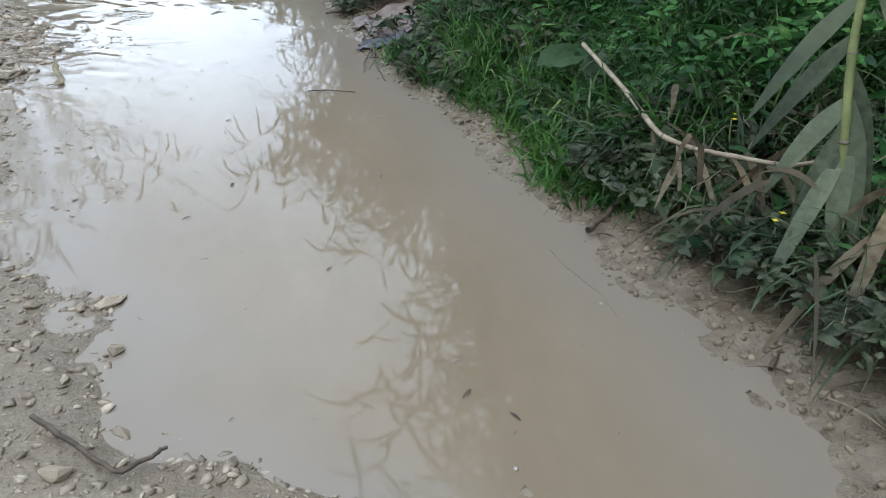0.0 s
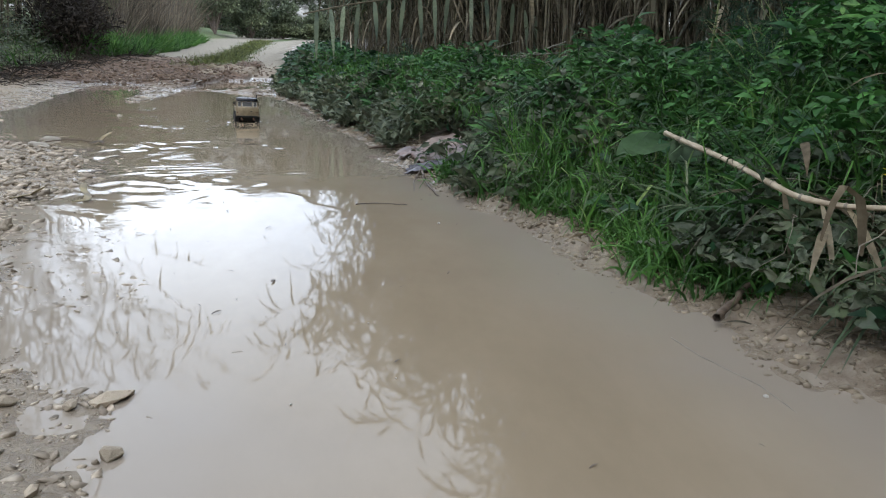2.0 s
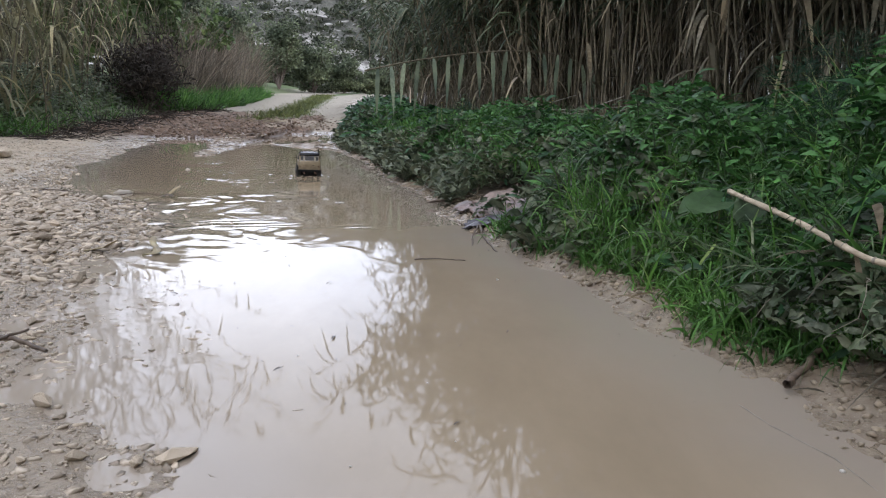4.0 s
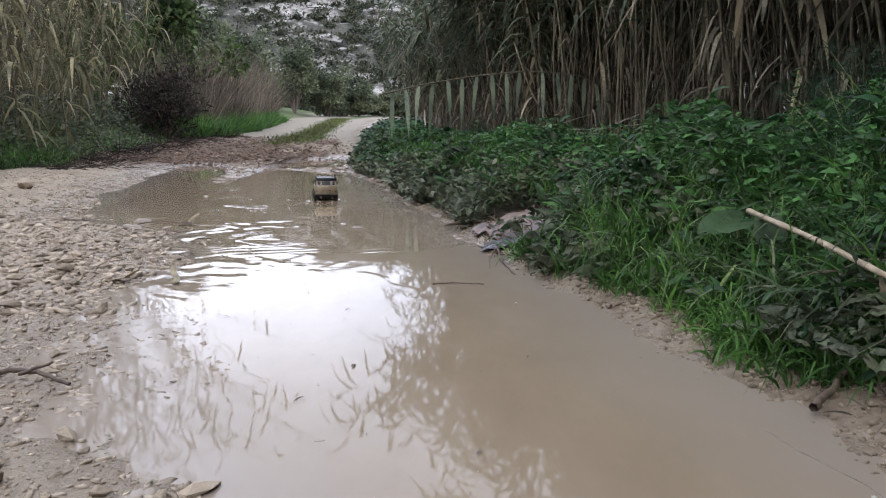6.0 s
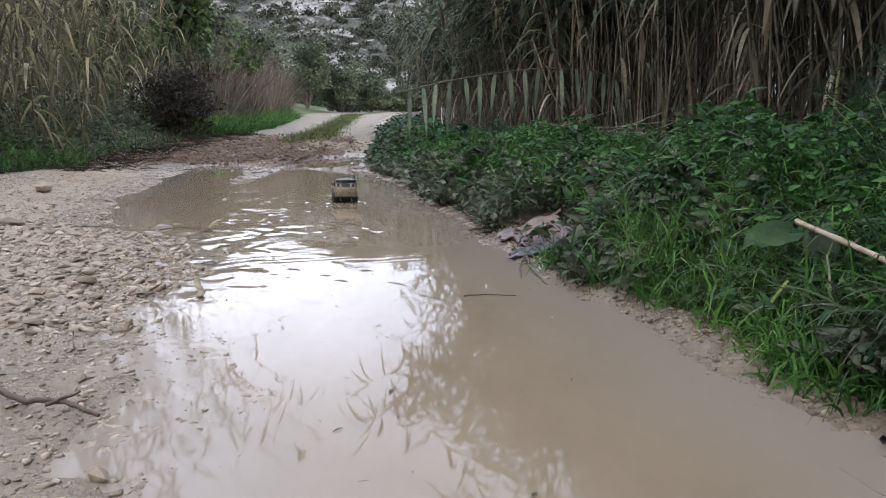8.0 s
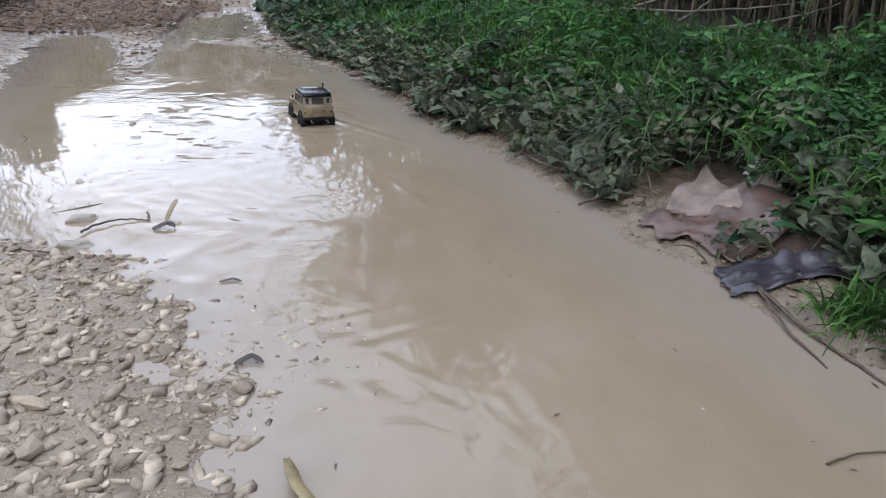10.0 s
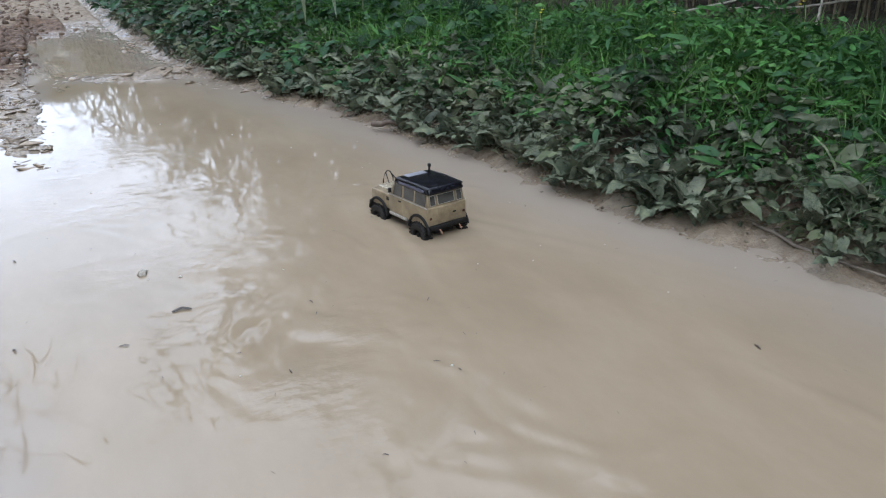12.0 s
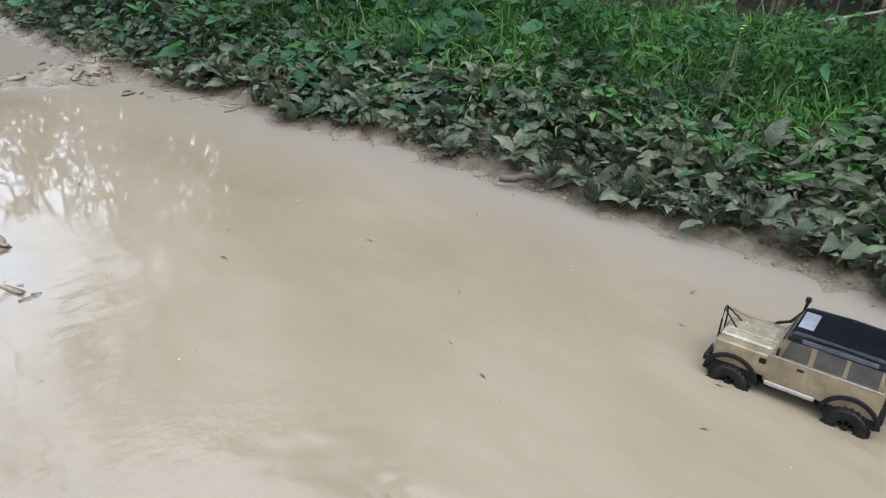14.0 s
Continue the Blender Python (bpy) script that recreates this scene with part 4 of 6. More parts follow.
mx = 0.5 * (verge(my) + np.interp(my, RIGHT_Y, RIGHT_X)) + 0.4 + local.normal(size=7000) * 0.24
strip = ribbons(np.stack([mx, my, ground_z(mx, my) - 0.01], 1), np.stack([local.normal(size=7000) * 0.4, local.normal(size=7000) * 0.4, np.ones(7000)], 1), local.uniform(0.06, 0.2, 7000), 0.014, 1.0, 3)
tagged(part("verge_grass", sheet("verge_grass", *blades), GRASS), "bright green grass on the verge", "grass", kind="stuff")
MEDIAN_GRASS = leaf_material("short_median_grass", (0.08, 0.1, 0.03), (0.19, 0.215, 0.075), (0.32, 0.31, 0.14), 0.6, False, 0.2)
tagged(part("median_grass", sheet("median_grass", *strip), MEDIAN_GRASS), "short dull grass between the wheel ruts", "grass", kind="stuff")
hy = 5 + 26 * local.random(24000) ** 1.3
hx = verge(hy) + 0.1 - local.random(24000) * 2.3
herb = scatter(SLIM, np.stack([hx, hy, ground_z(hx, hy) + 0.5 * local.random(24000) ** 1.4 * rise(-0.1, 0.9, verge(hy) - hx) + 0.03], 1), local.normal(size=(24000, 3)) * (1, 1, 0.4), np.array((0, -0.3, 1.0)) + local.normal(size=(24000, 3)) * 0.5, 0.085 * local.uniform(0.4, 1.4, 24000))
tagged(part("verge_herbs", sheet("verge_herbs", *herb), DUSTY_MASS), "low dark green herbs under the verge reeds", "herbs", kind="stuff")


# ---- the model car ----
def box(bm, x0, x1, y0, y1, z0, z1, top=1.0, slope_front=0.0, slope_back=0.0):
    """A block whose top is narrower by the factor top and whose ends slope inwards."""
    xm, hx = (x0 + x1) / 2, (x1 - x0) / 2
    low = [bm.verts.new((xm + s * hx, y, z0)) for s, y in ((-1, y0), (1, y0), (1, y1), (-1, y1))]
    high = [bm.verts.new((xm + s * hx * top, y, z1)) for s, y in ((-1, y0 + slope_back), (1, y0 + slope_back), (1, y1 - slope_front), (-1, y1 - slope_front))]
    faces = [bm.faces.new(low[::-1]), bm.faces.new(high)]
    for k in range(4):
        faces.append(bm.faces.new((low[k], low[(k + 1) % 4], high[(k + 1) % 4], high[k])))
    return faces


def block(x0, x1, y0, y1, z0, z1, by=0.002, **shape):
    bm = bmesh.new()
    box(bm, x0, x1, y0, y1, z0, z1, **shape)
    return soften(bm, by)


def rod(points, radius, sides=8):
    lines = np.array([points], float)
    verts, faces = tubes(lines, np.full((1, len(points)), radius), sides)
    return sheet("rod", verts, faces)


def ring_of(inner, outer, wide, sides, bulge=0.0):
    """A turned ring about the x axis."""
    profile = [(-wide / 2, inner), (-wide / 2, outer - bulge), (-wide * 0.32, outer), (wide * 0.32, outer), (wide / 2, outer - bulge), (wide / 2, inner)]
    bm = bmesh.new()
    rows = []
    for k in range(sides):
        a = 2 * math.pi * k / sides
        rows.append([bm.verts.new((x, r * math.cos(a), r * math.sin(a))) for x, r in profile])
    for k in range(sides):
        a, b = rows[k], rows[(k + 1) % sides]
        for i in range(len(profile)):
            j = (i + 1) % len(profile)
            bm.faces.new((a[i], a[j], b[j], b[i]))
    return bm


def tyre_mesh():
    bm = ring_of(0.026, 0.049, 0.036, 28, 0.006)
    for k in range(22):
        a = 2 * math.pi * k / 22
        for side in (-1, 1):
            turn = Matrix.Rotation(a + 0.07 * side, 4, "X") @ Matrix.Translation((side * 0.0095, 0.0495, 0)) @ Matrix.Rotation(side * 0.35, 4, "Y")
            made = bmesh.ops.create_cube(bm, size=1.0, matrix=turn @ Matrix.Diagonal((0.015, 0.0052, 0.0062, 1)))
    return bm


def rim_mesh():
    bm = ring_of(0.020, 0.0265, 0.030, 24)
    bmesh.ops.create_cone(bm, cap_ends=True, segments=16, radius1=0.009, radius2=0.007, depth=0.03, matrix=Matrix.Rotation(radians(90), 4, "Y"))
    for k in range(6):
        turn = Matrix.Rotation(2 * math.pi * k / 6, 4, "X") @ Matrix.Translation((0.006, 0.0145, 0))
        bmesh.ops.create_cube(bm, size=1.0, matrix=turn @ Matrix.Diagonal((0.006, 0.014, 0.006, 1)))
    return bm


def arch_mesh(side):
    """A thick black wheel-arch lip, with black faces that stand in for the shaded opening."""
    bm = bmesh.new()
    steps, rows = 12, []
    for k in range(steps + 1):
        a = math.pi * (0.02 + 0.96 * k / steps)
        row = []
        for r, x in ((0.054, 0.084), (0.054, 0.0945), (0.062, 0.0945), (0.064, 0.0885)):
            row.append(bm.verts.new((side * x, r * math.cos(a) * 1.06, max(r * math.sin(a), 0.0))))
        rows.append(row)
    for a, b in zip(rows, rows[1:]):
        for i in range(3):
            bm.faces.new((a[i], a[i + 1], b[i + 1], b[i]))
    # black fill: the opening's shade as colour, the body is not cut
    for a, b in zip(rows, rows[1:]):
        bm.faces.new((a[0], b[0], bm.verts.new((side * 0.0915, b[0].co.y, 0)), bm.verts.new((side * 0.0915, a[0].co.y, 0))))
    bmesh.ops.recalc_face_normals(bm, faces=bm.faces)
    return bm


def window_on(parent, corners, lift, name="window", frame_material=None, label=""):
    """A tinted pane on a flat side, with a raised surround."""
    c = [Vector(p) for p in corners]
    normal = (c[1] - c[0]).cross(c[3] - c[0]).normalized()
    middle = sum(c, Vector()) / 4
    bm = bmesh.new()
    outer = [bm.verts.new(p + normal * lift) for p in c]
    inner = [bm.verts.new(middle + (p - middle) * 0.97 + normal * (lift + 0.0012)) for p in c]
    bm.faces.new(inner)
    for k in range(4):
        bm.faces.new((outer[k], outer[(k + 1) % 4], inner[(k + 1) % 4], inner[k]))
    pane = part(name, bm, TINT, parent, label, smooth=False)
    if frame_material:
        bm = bmesh.new()
        rows = []
        for f, up in ((1.0, 0.0), (1.0, 0.0022), (1.11, 0.0022), (1.11, 0.0)):
            ring = []
            for p in c:
                d = p - middle
                ring.append(bm.verts.new(middle + d + d.normalized() * (f - 1.0) * 0.028 + normal * (lift + up)))
            rows.append(ring)
        for a, b in zip(rows, rows[1:]):
            for k in range(4):
                bm.faces.new((a[k], a[(k + 1) % 4], b[(k + 1) % 4], b[k]))
        bmesh.ops.recalc_face_normals(bm, faces=bm.faces)
        part("surround", bm, frame_material, pane, smooth=False)
    return pane


# blue-grey for the roof sides: their sheen is put into the colour
SHEEN = plain_material("blue_grey_sheen", (0.05, 0.052, 0.075), (0.1, 0.105, 0.14), 0.2, 30, 0.05)
BONNET = plain_material("pale_gold_paint", (0.26, 0.22, 0.15), (0.48, 0.42, 0.31), 0.25, 22, 0.1, 0.3)


def model_car():
    car = tagged(new("model_car"), "muddy gold radio-controlled off-road car with black roof, wading in the puddle", "toy car")
    body = part("body", block(-0.089, 0.089, -0.19, 0.062, 0.088, 0.163, 0.005), GOLD, car, "gold painted lower body streaked with mud")
    part("cabin", block(-0.0865, 0.0865, -0.186, 0.058, 0.160, 0.218, 0.003, top=0.915, slope_front=0.026, slope_back=0.012), GOLD, car)
    bonnet = part("bonnet", block(-0.062, 0.062, 0.045, 0.188, 0.12, 0.163, 0.006, top=0.96, slope_front=0.004), BONNET, car, "pale gold bonnet")
    part("bonnet_rib", block(-0.03, 0.03, 0.066, 0.17, 0.161, 0.167, 0.002), BONNET, bonnet)
    for side in (-1, 1):
        wing = part("wing", block(min(side * 0.058, side * 0.088), max(side * 0.058, side * 0.088), 0.055, 0.186, 0.098, 0.156, 0.005), GOLD, car)
        part("vent", block(min(side * 0.0875, side * 0.0895), max(side * 0.0875, side * 0.0895), 0.062, 0.078, 0.132, 0.146, 0.0006), BLACK, wing)
        part("headlight_lens", ring_of(0.001, 0.011, 0.006, 16), PALE, wing).matrix_local = pose(side * 0.073, 0.187, 0.132, 0, 0, 90)
    roof = part("roof", block(-0.0835, 0.0835, -0.19, 0.038, 0.209, 0.234, 0.009, top=0.9, slope_front=0.012, slope_back=0.008), BLACK_GLOSS, car, "glossy black roof spotted with water")
    part("roof_panel", block(-0.045, 0.045, -0.012, 0.022, 0.2325, 0.2355, 0.0012), PALE, roof, "pale grey hatch at the front of the roof")
    for side in (-1, 1):
        part("roof_rail", rod([(side * 0.079, -0.18, 0.229), (side * 0.0795, -0.08, 0.233), (side * 0.079, 0.02, 0.229)], 0.0032), BLACK_GLOSS, roof)
        # a strip coloured as the sheen along the roof's side
        part("roof_window", block(min(side * 0.0795, side * 0.083), max(side * 0.0795, side * 0.083), -0.16, 0.0, 0.2135, 0.2245, 0.001), SHEEN, roof)
        part("belt_trim", block(min(side * 0.0885, side * 0.0902), max(side * 0.0885, side * 0.0902), -0.186, 0.06, 0.1605, 0.1645, 0.0006), SILVER, car, "worn bright trim line")
        part("sill", block(min(side * 0.079, side * 0.094), max(side * 0.079, side * 0.094), -0.058, 0.055, 0.083, 0.093, 0.002), SILVER, car, "pale gold side step")
        # side panes lie on the inward-leaning cabin side
        for y0, y1, name in ((-0.024, 0.034, "door_window"), (-0.098, -0.036, "side_window"), (-0.172, -0.108, "side_window")):
            low, high = side * 0.0861, side * 0.0808
            trim = 0.012 if name == "door_window" else 0.0
            corners = [(low, y0, 0.167), (low, y1, 0.167), (high, y1 - trim, 0.2105), (high, y0, 0.2105)]
            window_on(car, corners if side > 0 else corners[::-1], 0.0008, name, None)
        door = part("door", block(min(side * 0.0882, side * 0.0898), max(side * 0.0882, side * 0.0898), -0.03, 0.05, 0.096, 0.159, 0.001), GOLD, car)
        part("door_handle", block(min(side * 0.0892, side * 0.0925), max(side * 0.0892, side * 0.0925), -0.022, -0.006, 0.146, 0.151, 0.0008), BLACK, door)
        part("mirror", block(min(side * 0.09, side * 0.103), max(side * 0.09, side * 0.103), 0.038, 0.044, 0.172, 0.19, 0.002), BLACK, car)
        for y in (0.135, -0.135):
            arch = part("wheel_arch", arch_mesh(side), BLACK, car, "black plastic arch lip with black faces for the shaded opening", smooth=False)
            arch.location = (0, y, 0.066)
            wheel = tagged(new("wheel"), "")
            wheel.parent = car
            wheel.matrix_local = pose(side * 0.082, y, 0.050, 0, 0, 0 if side > 0 else 180)
            part("tyre", tyre_mesh(), RUBBER, wheel, "wet black knobbly tyre", smooth=False)
            part("rim", rim_mesh(), BLACK, wheel, smooth=False)
        part("tail_light", block(side * 0.076 - 0.0045, side * 0.076 + 0.0045, -0.1935, -0.189, 0.119, 0.127, 0.001), RED, car)
    # the back: a door pane between two corner panes, all with bright surrounds
    back = lambda x, z: (x, -0.1862 + (z - 0.16) * 0.207, z)  # noqa: E731
    for x0, x1, name in ((-0.036, 0.036, "rear_window"), (-0.071, -0.05, "corner_window"), (0.05, 0.071, "corner_window")):
        window_on(car, [back(x0, 0.17), back(x1, 0.17), back(x1, 0.203), back(x0, 0.203)], 0.0008, name, SILVER)
    part("rear_door", block(-0.042, 0.042, -0.1918, -0.1895, 0.097, 0.159, 0.001), GOLD, car)
    part("rear_door_handle", block(0.024, 0.038, -0.195, -0.191, 0.128, 0.133, 0.001), BLACK, car)
    part("windscreen", block(-0.07, 0.07, 0.0395, 0.0425, 0.172, 0.207, 0.0006), TINT, car).rotation_euler = (0, 0, 0)
    bumper = part("rear_bumper", block(-0.085, 0.085, -0.203, -0.188, 0.08, 0.096, 0.003), BLACK, car)
    for side in (-1, 1):
        x = side * 0.045
        part("hook", rod([(x, -0.203, 0.08), (x, -0.209, 0.076), (x, -0.21, 0.068), (x + 0.006, -0.209, 0.063), (x + 0.009, -0.207, 0.07)], 0.0022), COPPER, bumper, "orange tow hook")
    part("front_bumper", block(-0.088, 0.088, 0.192, 0.206, 0.086, 0.102, 0.003), BLACK, car)
    part("grille", block(-0.05, 0.05, 0.186, 0.191, 0.106, 0.148, 0.002), BLACK, car)
    part("brush_guard", rod([(-0.024, 0.196, 0.1), (-0.023, 0.196, 0.172), (-0.012, 0.197, 0.199), (0.0, 0.197, 0.205), (0.012, 0.197, 0.199), (0.023, 0.196, 0.172), (0.024, 0.196, 0.1)], 0.0023), BLACK, car, "thin black hoop over the nose")
    for side in (-1, 1):
        part("guard_stay", rod([(side * 0.01, 0.197, 0.2), (side * 0.022, 0.155, 0.164)], 0.002), BLACK, car)
    snorkel = part("snorkel", rod([(0.091, 0.1, 0.14), (0.094, 0.085, 0.158), (0.092, 0.058, 0.172), (0.086, 0.034, 0.212), (0.085, 0.031, 0.243)], 0.0042), BLACK, car, "black air intake pipe up the pillar")
    bm = bmesh.new()
    bmesh.ops.create_cone(bm, cap_ends=True, segments=14, radius1=0.0075, radius2=0.0065, depth=0.012, matrix=Matrix.Translation((0.085, 0.031, 0.248)))
    part("snorkel_cap", soften(bm, 0.0012), BLACK, snorkel)
    part("chassis", block(-0.045, 0.045, -0.17, 0.17, 0.052, 0.09, 0.004), BLACK, car)
    for y in (0.135, -0.135):
        part("axle", rod([(-0.07, y, 0.05), (0.07, y, 0.05)], 0.009), BLACK, car)
    car.matrix_world = pose(CAR_AT[0], CAR_AT[1], -0.046, -1.0, 1.0, CAR_YAW) @ Matrix.Scale(0.965, 4)
    return car


model_car()


# ---- stones and gravel ----
local = np.random.default_rng(131)


def stone(x, y, size, tall, turn, label="pale limestone cobble on the wet gravel", sink=0.3):
    ob = part("stone", STONES[int(local.integers(8))], STONE, smooth=False)
    z = float(ground_z(np.array(x), np.array(y)))
    ob.matrix_world = pose(x, y, z + size * tall * 0.62 * (1 - sink) * 0.5, 0, 0, turn) @ Matrix.Diagonal((size * 0.5, size * 0.36, size * 0.5 * tall, 1))
    return tagged(ob, label, "stone", "stones on the gravel")


PALE_STONE = plain_material("pale_limestone", (0.24, 0.21, 0.165), (0.46, 0.42, 0.36), 0.7, 30, 0.4)
for x, y, z, half, turn, seed, label in ((-1.69, 4.52, 0.0, (0.062, 0.03, 0.034), 20, 61, "pale oblong stone lying in the shallow water"), (-1.65, 4.24, 0.004, (0.055, 0.03, 0.03), 5, 63, "brown wet stone at the edge of the shallows"), (-1.81, 6.12, 0.001, (0.024, 0.015, 0.02), 70, 62, "small pale stone breaking the water surface")):
    ob = part("stone", boulder(seed, 0.24, 3), PALE_STONE)
    ob.matrix_world = pose(x, y, z, 0, 6, turn) @ Matrix.Diagonal((*half, 1))
    tagged(ob, label, "stone", "stones in the shallows")
stone(-2.16, 8.03, 0.12, 0.5, 10, "dark wet stone on the mud ridge")
for x, y, size in ((-1.86, 2.66, 0.15), (-1.42, 2.62, 0.075), (-1.36, 2.86, 0.085), (-1.28, 2.86, 0.07), (-1.44, 3.05, 0.08), (-1.52, 2.8, 0.07), (-0.18, 0.87, 0.06), (-0.1, 0.62, 0.05), (-1.33, 2.73, 0.06), (-0.78, 1.05, 0.11), (-0.62, 1.1, 0.08), (-3.4, 6.3, 0.22), (-3.3, 4.5, 0.12), (-2.5, 4.3, 0.16)):
    stone(x, y, size, local.uniform(0.6, 0.85), local.uniform(0, 360))
made = 0
while made < 210:
    y = -0.4 + 6.8 * local.random()
    x = float(shore_left(np.array(y))) - local.random() ** 1.4 * 1.9 + 0.08
    if float(ground_z(np.array(x), np.array(y))) > -0.012:
        stone(x, y, 0.028 + 0.055 * local.random() ** 2.2, local.uniform(0.5, 0.9), local.uniform(0, 360))
        made += 1


def gravel_bed(count, xs, ys, size_lo, size_hi, seed, lowest=-0.016):
    local = np.random.default_rng(seed)
    keep = (ground_z(xs, ys) > lowest + 0.02 * local.random(len(xs))) & (xs - shore_right(ys) < 0.02)
    xs, ys = xs[keep], ys[keep]
    sizes = size_lo + (size_hi - size_lo) * local.random(len(xs)) ** 3.4
    sets = []
    for k, shape in enumerate(PEBBLE_SHAPES):
        pick = np.arange(len(xs)) % len(PEBBLE_SHAPES) == k
        x, y, s = xs[pick], ys[pick], sizes[pick]
        turn = local.uniform(0, 6.28, len(x))
        ways = np.stack([np.cos(turn), np.sin(turn), local.normal(size=len(x)) * 0.2], 1)
        ups = np.stack([local.normal(size=len(x)) * 0.25, local.normal(size=len(x)) * 0.25, np.ones(len(x))], 1)
        sets.append(scatter((shape[0] * (1, 0.78, 0.5), shape[1]), np.stack([x, y, ground_z(x, y) + 0.02 * s], 1), ways, ups, s * 0.5))
    return joined(*sets)


local = np.random.default_rng(141)
count = 34000
ys = -0.9 + 9.0 * local.random(count) ** 1.25
xs = shore_left(ys) + 0.35 - local.random(count) ** 1.2 * 2.6
near = gravel_bed(count, xs, ys, 0.007, 0.042, 142)
count = 5500
ys = 3.5 + 8.5 * local.random(count)
xs = shore_left(ys) + 0.3 - local.random(count) * 2.2
wide = gravel_bed(count, xs, ys, 0.01, 0.05, 143)
count = 8000
ys = np.concatenate([local.uniform(2.2, 4.6, 5000), local.uniform(-0.2, 2.2, 3000)])
xs = shore_left(ys) + 0.2 - local.random(count) ** 1.3 * 1.5
coarse = joined(gravel_bed(count, xs[:5000], ys[:5000], 0.014, 0.085, 144, -0.02), gravel_bed(count, xs[5000:], ys[5000:], 0.01, 0.04, 145, -0.02))
# stones awash in the drowned beach
count = 2600
ys = -0.2 + 5.0 * local.random(count)
xs = shore_left(ys) + 0.5 * local.random(count) ** 1.5 - 0.05
keep = (value_noise(xs, ys, 0.28, 51) > 0.48) & (ground_z(xs, ys) < 0.004) & (xs < shore_right(ys) - 0.3)
xs, ys = xs[keep], ys[keep]
sets = []
for k, shape in enumerate(PEBBLE_SHAPES):
    x, y = xs[k::6], ys[k::6]
    size = 0.008 + 0.024 * local.random(len(x)) ** 2.4
    ways, ups = local.normal(size=(len(x), 3)) * (1, 1, 0.1), np.array((0, 0, 1.0)) + local.normal(size=(len(x), 3)) * 0.15
    sets.append(scatter((shape[0] * (1, 0.78, 0.4), shape[1]), np.stack([x, y, -0.12 * size - 0.001], 1), ways, ups, size))
awash = joined(*sets)
tagged(part("gravel", sheet("gravel", *joined(near, wide, coarse, awash)), PEBBLE, smooth=False), "loose pale limestone gravel beside the puddle", "gravel", kind="stuff")

local = np.random.default_rng(151)
count = 2600
ys = 7.4 + 10.5 * local.random(count)
xs = -2.1 - 0.1 * (ys - 7.4) + local.normal(size=count) * (0.08 + 0.11 * (ys - 7.4))
keep = (xs - shore_right(ys) < -0.1) & (xs > verge(ys)) & (ground_z(xs, ys) > -0.006)
xs, ys = xs[keep], ys[keep]
sets = []
for k, shape in enumerate(PEBBLE_SHAPES):
    x, y = xs[k::6], ys[k::6]
    ways, ups = local.normal(size=(len(x), 3)) * (1, 1, 0.2), np.array((0, 0, 1.0)) + local.normal(size=(len(x), 3)) * 0.3
    sets.append(scatter(shape, np.stack([x, y, ground_z(x, y)], 1), ways, ups, (0.008 + 0.028 * local.random(len(x)) ** 2) * np.clip((y - 7.4) / 4, 0.1, 1.2)))
count = 2600
ys = 10.5 + 5.5 * local.random(count) ** 1.4
xs = verge(ys) + 0.3 + (-2.1 - verge(ys) - 0.3) * local.random(count)
for k, shape in enumerate(PEBBLE_SHAPES):
    x, y = xs[k::6], ys[k::6]
    ways, ups = local.normal(size=(len(x), 3)) * (1, 1, 0.2), np.array((0, 0, 1.0)) + local.normal(size=(len(x), 3)) * 0.4
    sets.append(scatter(shape, np.stack([x, y, ground_z(x, y)], 1), ways, ups, 0.008 + 0.05 * local.random(len(x)) ** 2.6))
tagged(part("mud_clods", sheet("mud_clods", *joined(*sets)), CLOD, smooth=False), "dark churned mud clods between the ruts", "mud", kind="stuff")


# pale wet crusts of mud on the ridge, the bar and the far shore
CRUST = plain_material("wet_mud_crust", (0.16, 0.122, 0.085), (0.3, 0.245, 0.18), 0.3, 30, 0.5, per_island=True)
ys = np.concatenate([local.uniform(7.4, 11.0, 900), 9.8 + 0.14 * local.normal(size=260), local.uniform(8.6, 12.6, 420)])
t = np.clip((ys - 7.2) / 3.4, 0, 1)
xs = np.concatenate([(-2.07 - 0.42 * t + (0.06 + 0.2 * t) * local.normal(size=len(t)))[:900], local.uniform(-2.1, -1.0, 260), (shore_right(ys) - 0.02 - 0.16 * local.random(len(ys)))[1160:]])
z = ground_z(xs, ys)
keep = (z > -0.035) & (xs < shore_right(ys) + 0.05)
xs, ys, z = xs[keep], ys[keep], np.maximum(z[keep], -0.004)
sets = []
for k, shape in enumerate(PEBBLE_SHAPES):
    x, y = xs[k::6], ys[k::6]
    ways, ups = local.normal(size=(len(x), 3)) * (1, 1, 0.1), np.array((0, 0, 1.0)) + local.normal(size=(len(x), 3)) * 0.12
    sets.append(scatter((shape[0] * (1, 0.65, 0.2), shape[1]), np.stack([x, y, z[k::6] - 0.003], 1), ways, ups, 0.012 + 0.06 * local.random(len(x)) ** 2))
tagged(part("mud_crusts", sheet("mud_crusts", *joined(*sets)), CRUST, smooth=False), "wet pale mud crusts standing out of the puddle", "mud", kind="stuff")

ys = np.concatenate([local.uniform(0.3, 3.2, 1500), local.uniform(3.2, 12, 1200)])
xs = shore_right(ys) + local.normal(size=len(ys)) * 0.07 + 0.07
sets = []
for k, shape in enumerate(PEBBLE_SHAPES):
    x, y = xs[k::6], ys[k::6]
    ways, ups = local.normal(size=(len(x), 3)) * (1, 1, 0.2), np.array((0, 0, 1.0)) + local.normal(size=(len(x), 3)) * 0.3
    sets.append(scatter(shape, np.stack([x, y, ground_z(x, y)], 1), ways, ups, 0.004 + 0.013 * local.random(len(x)) ** 2.5))
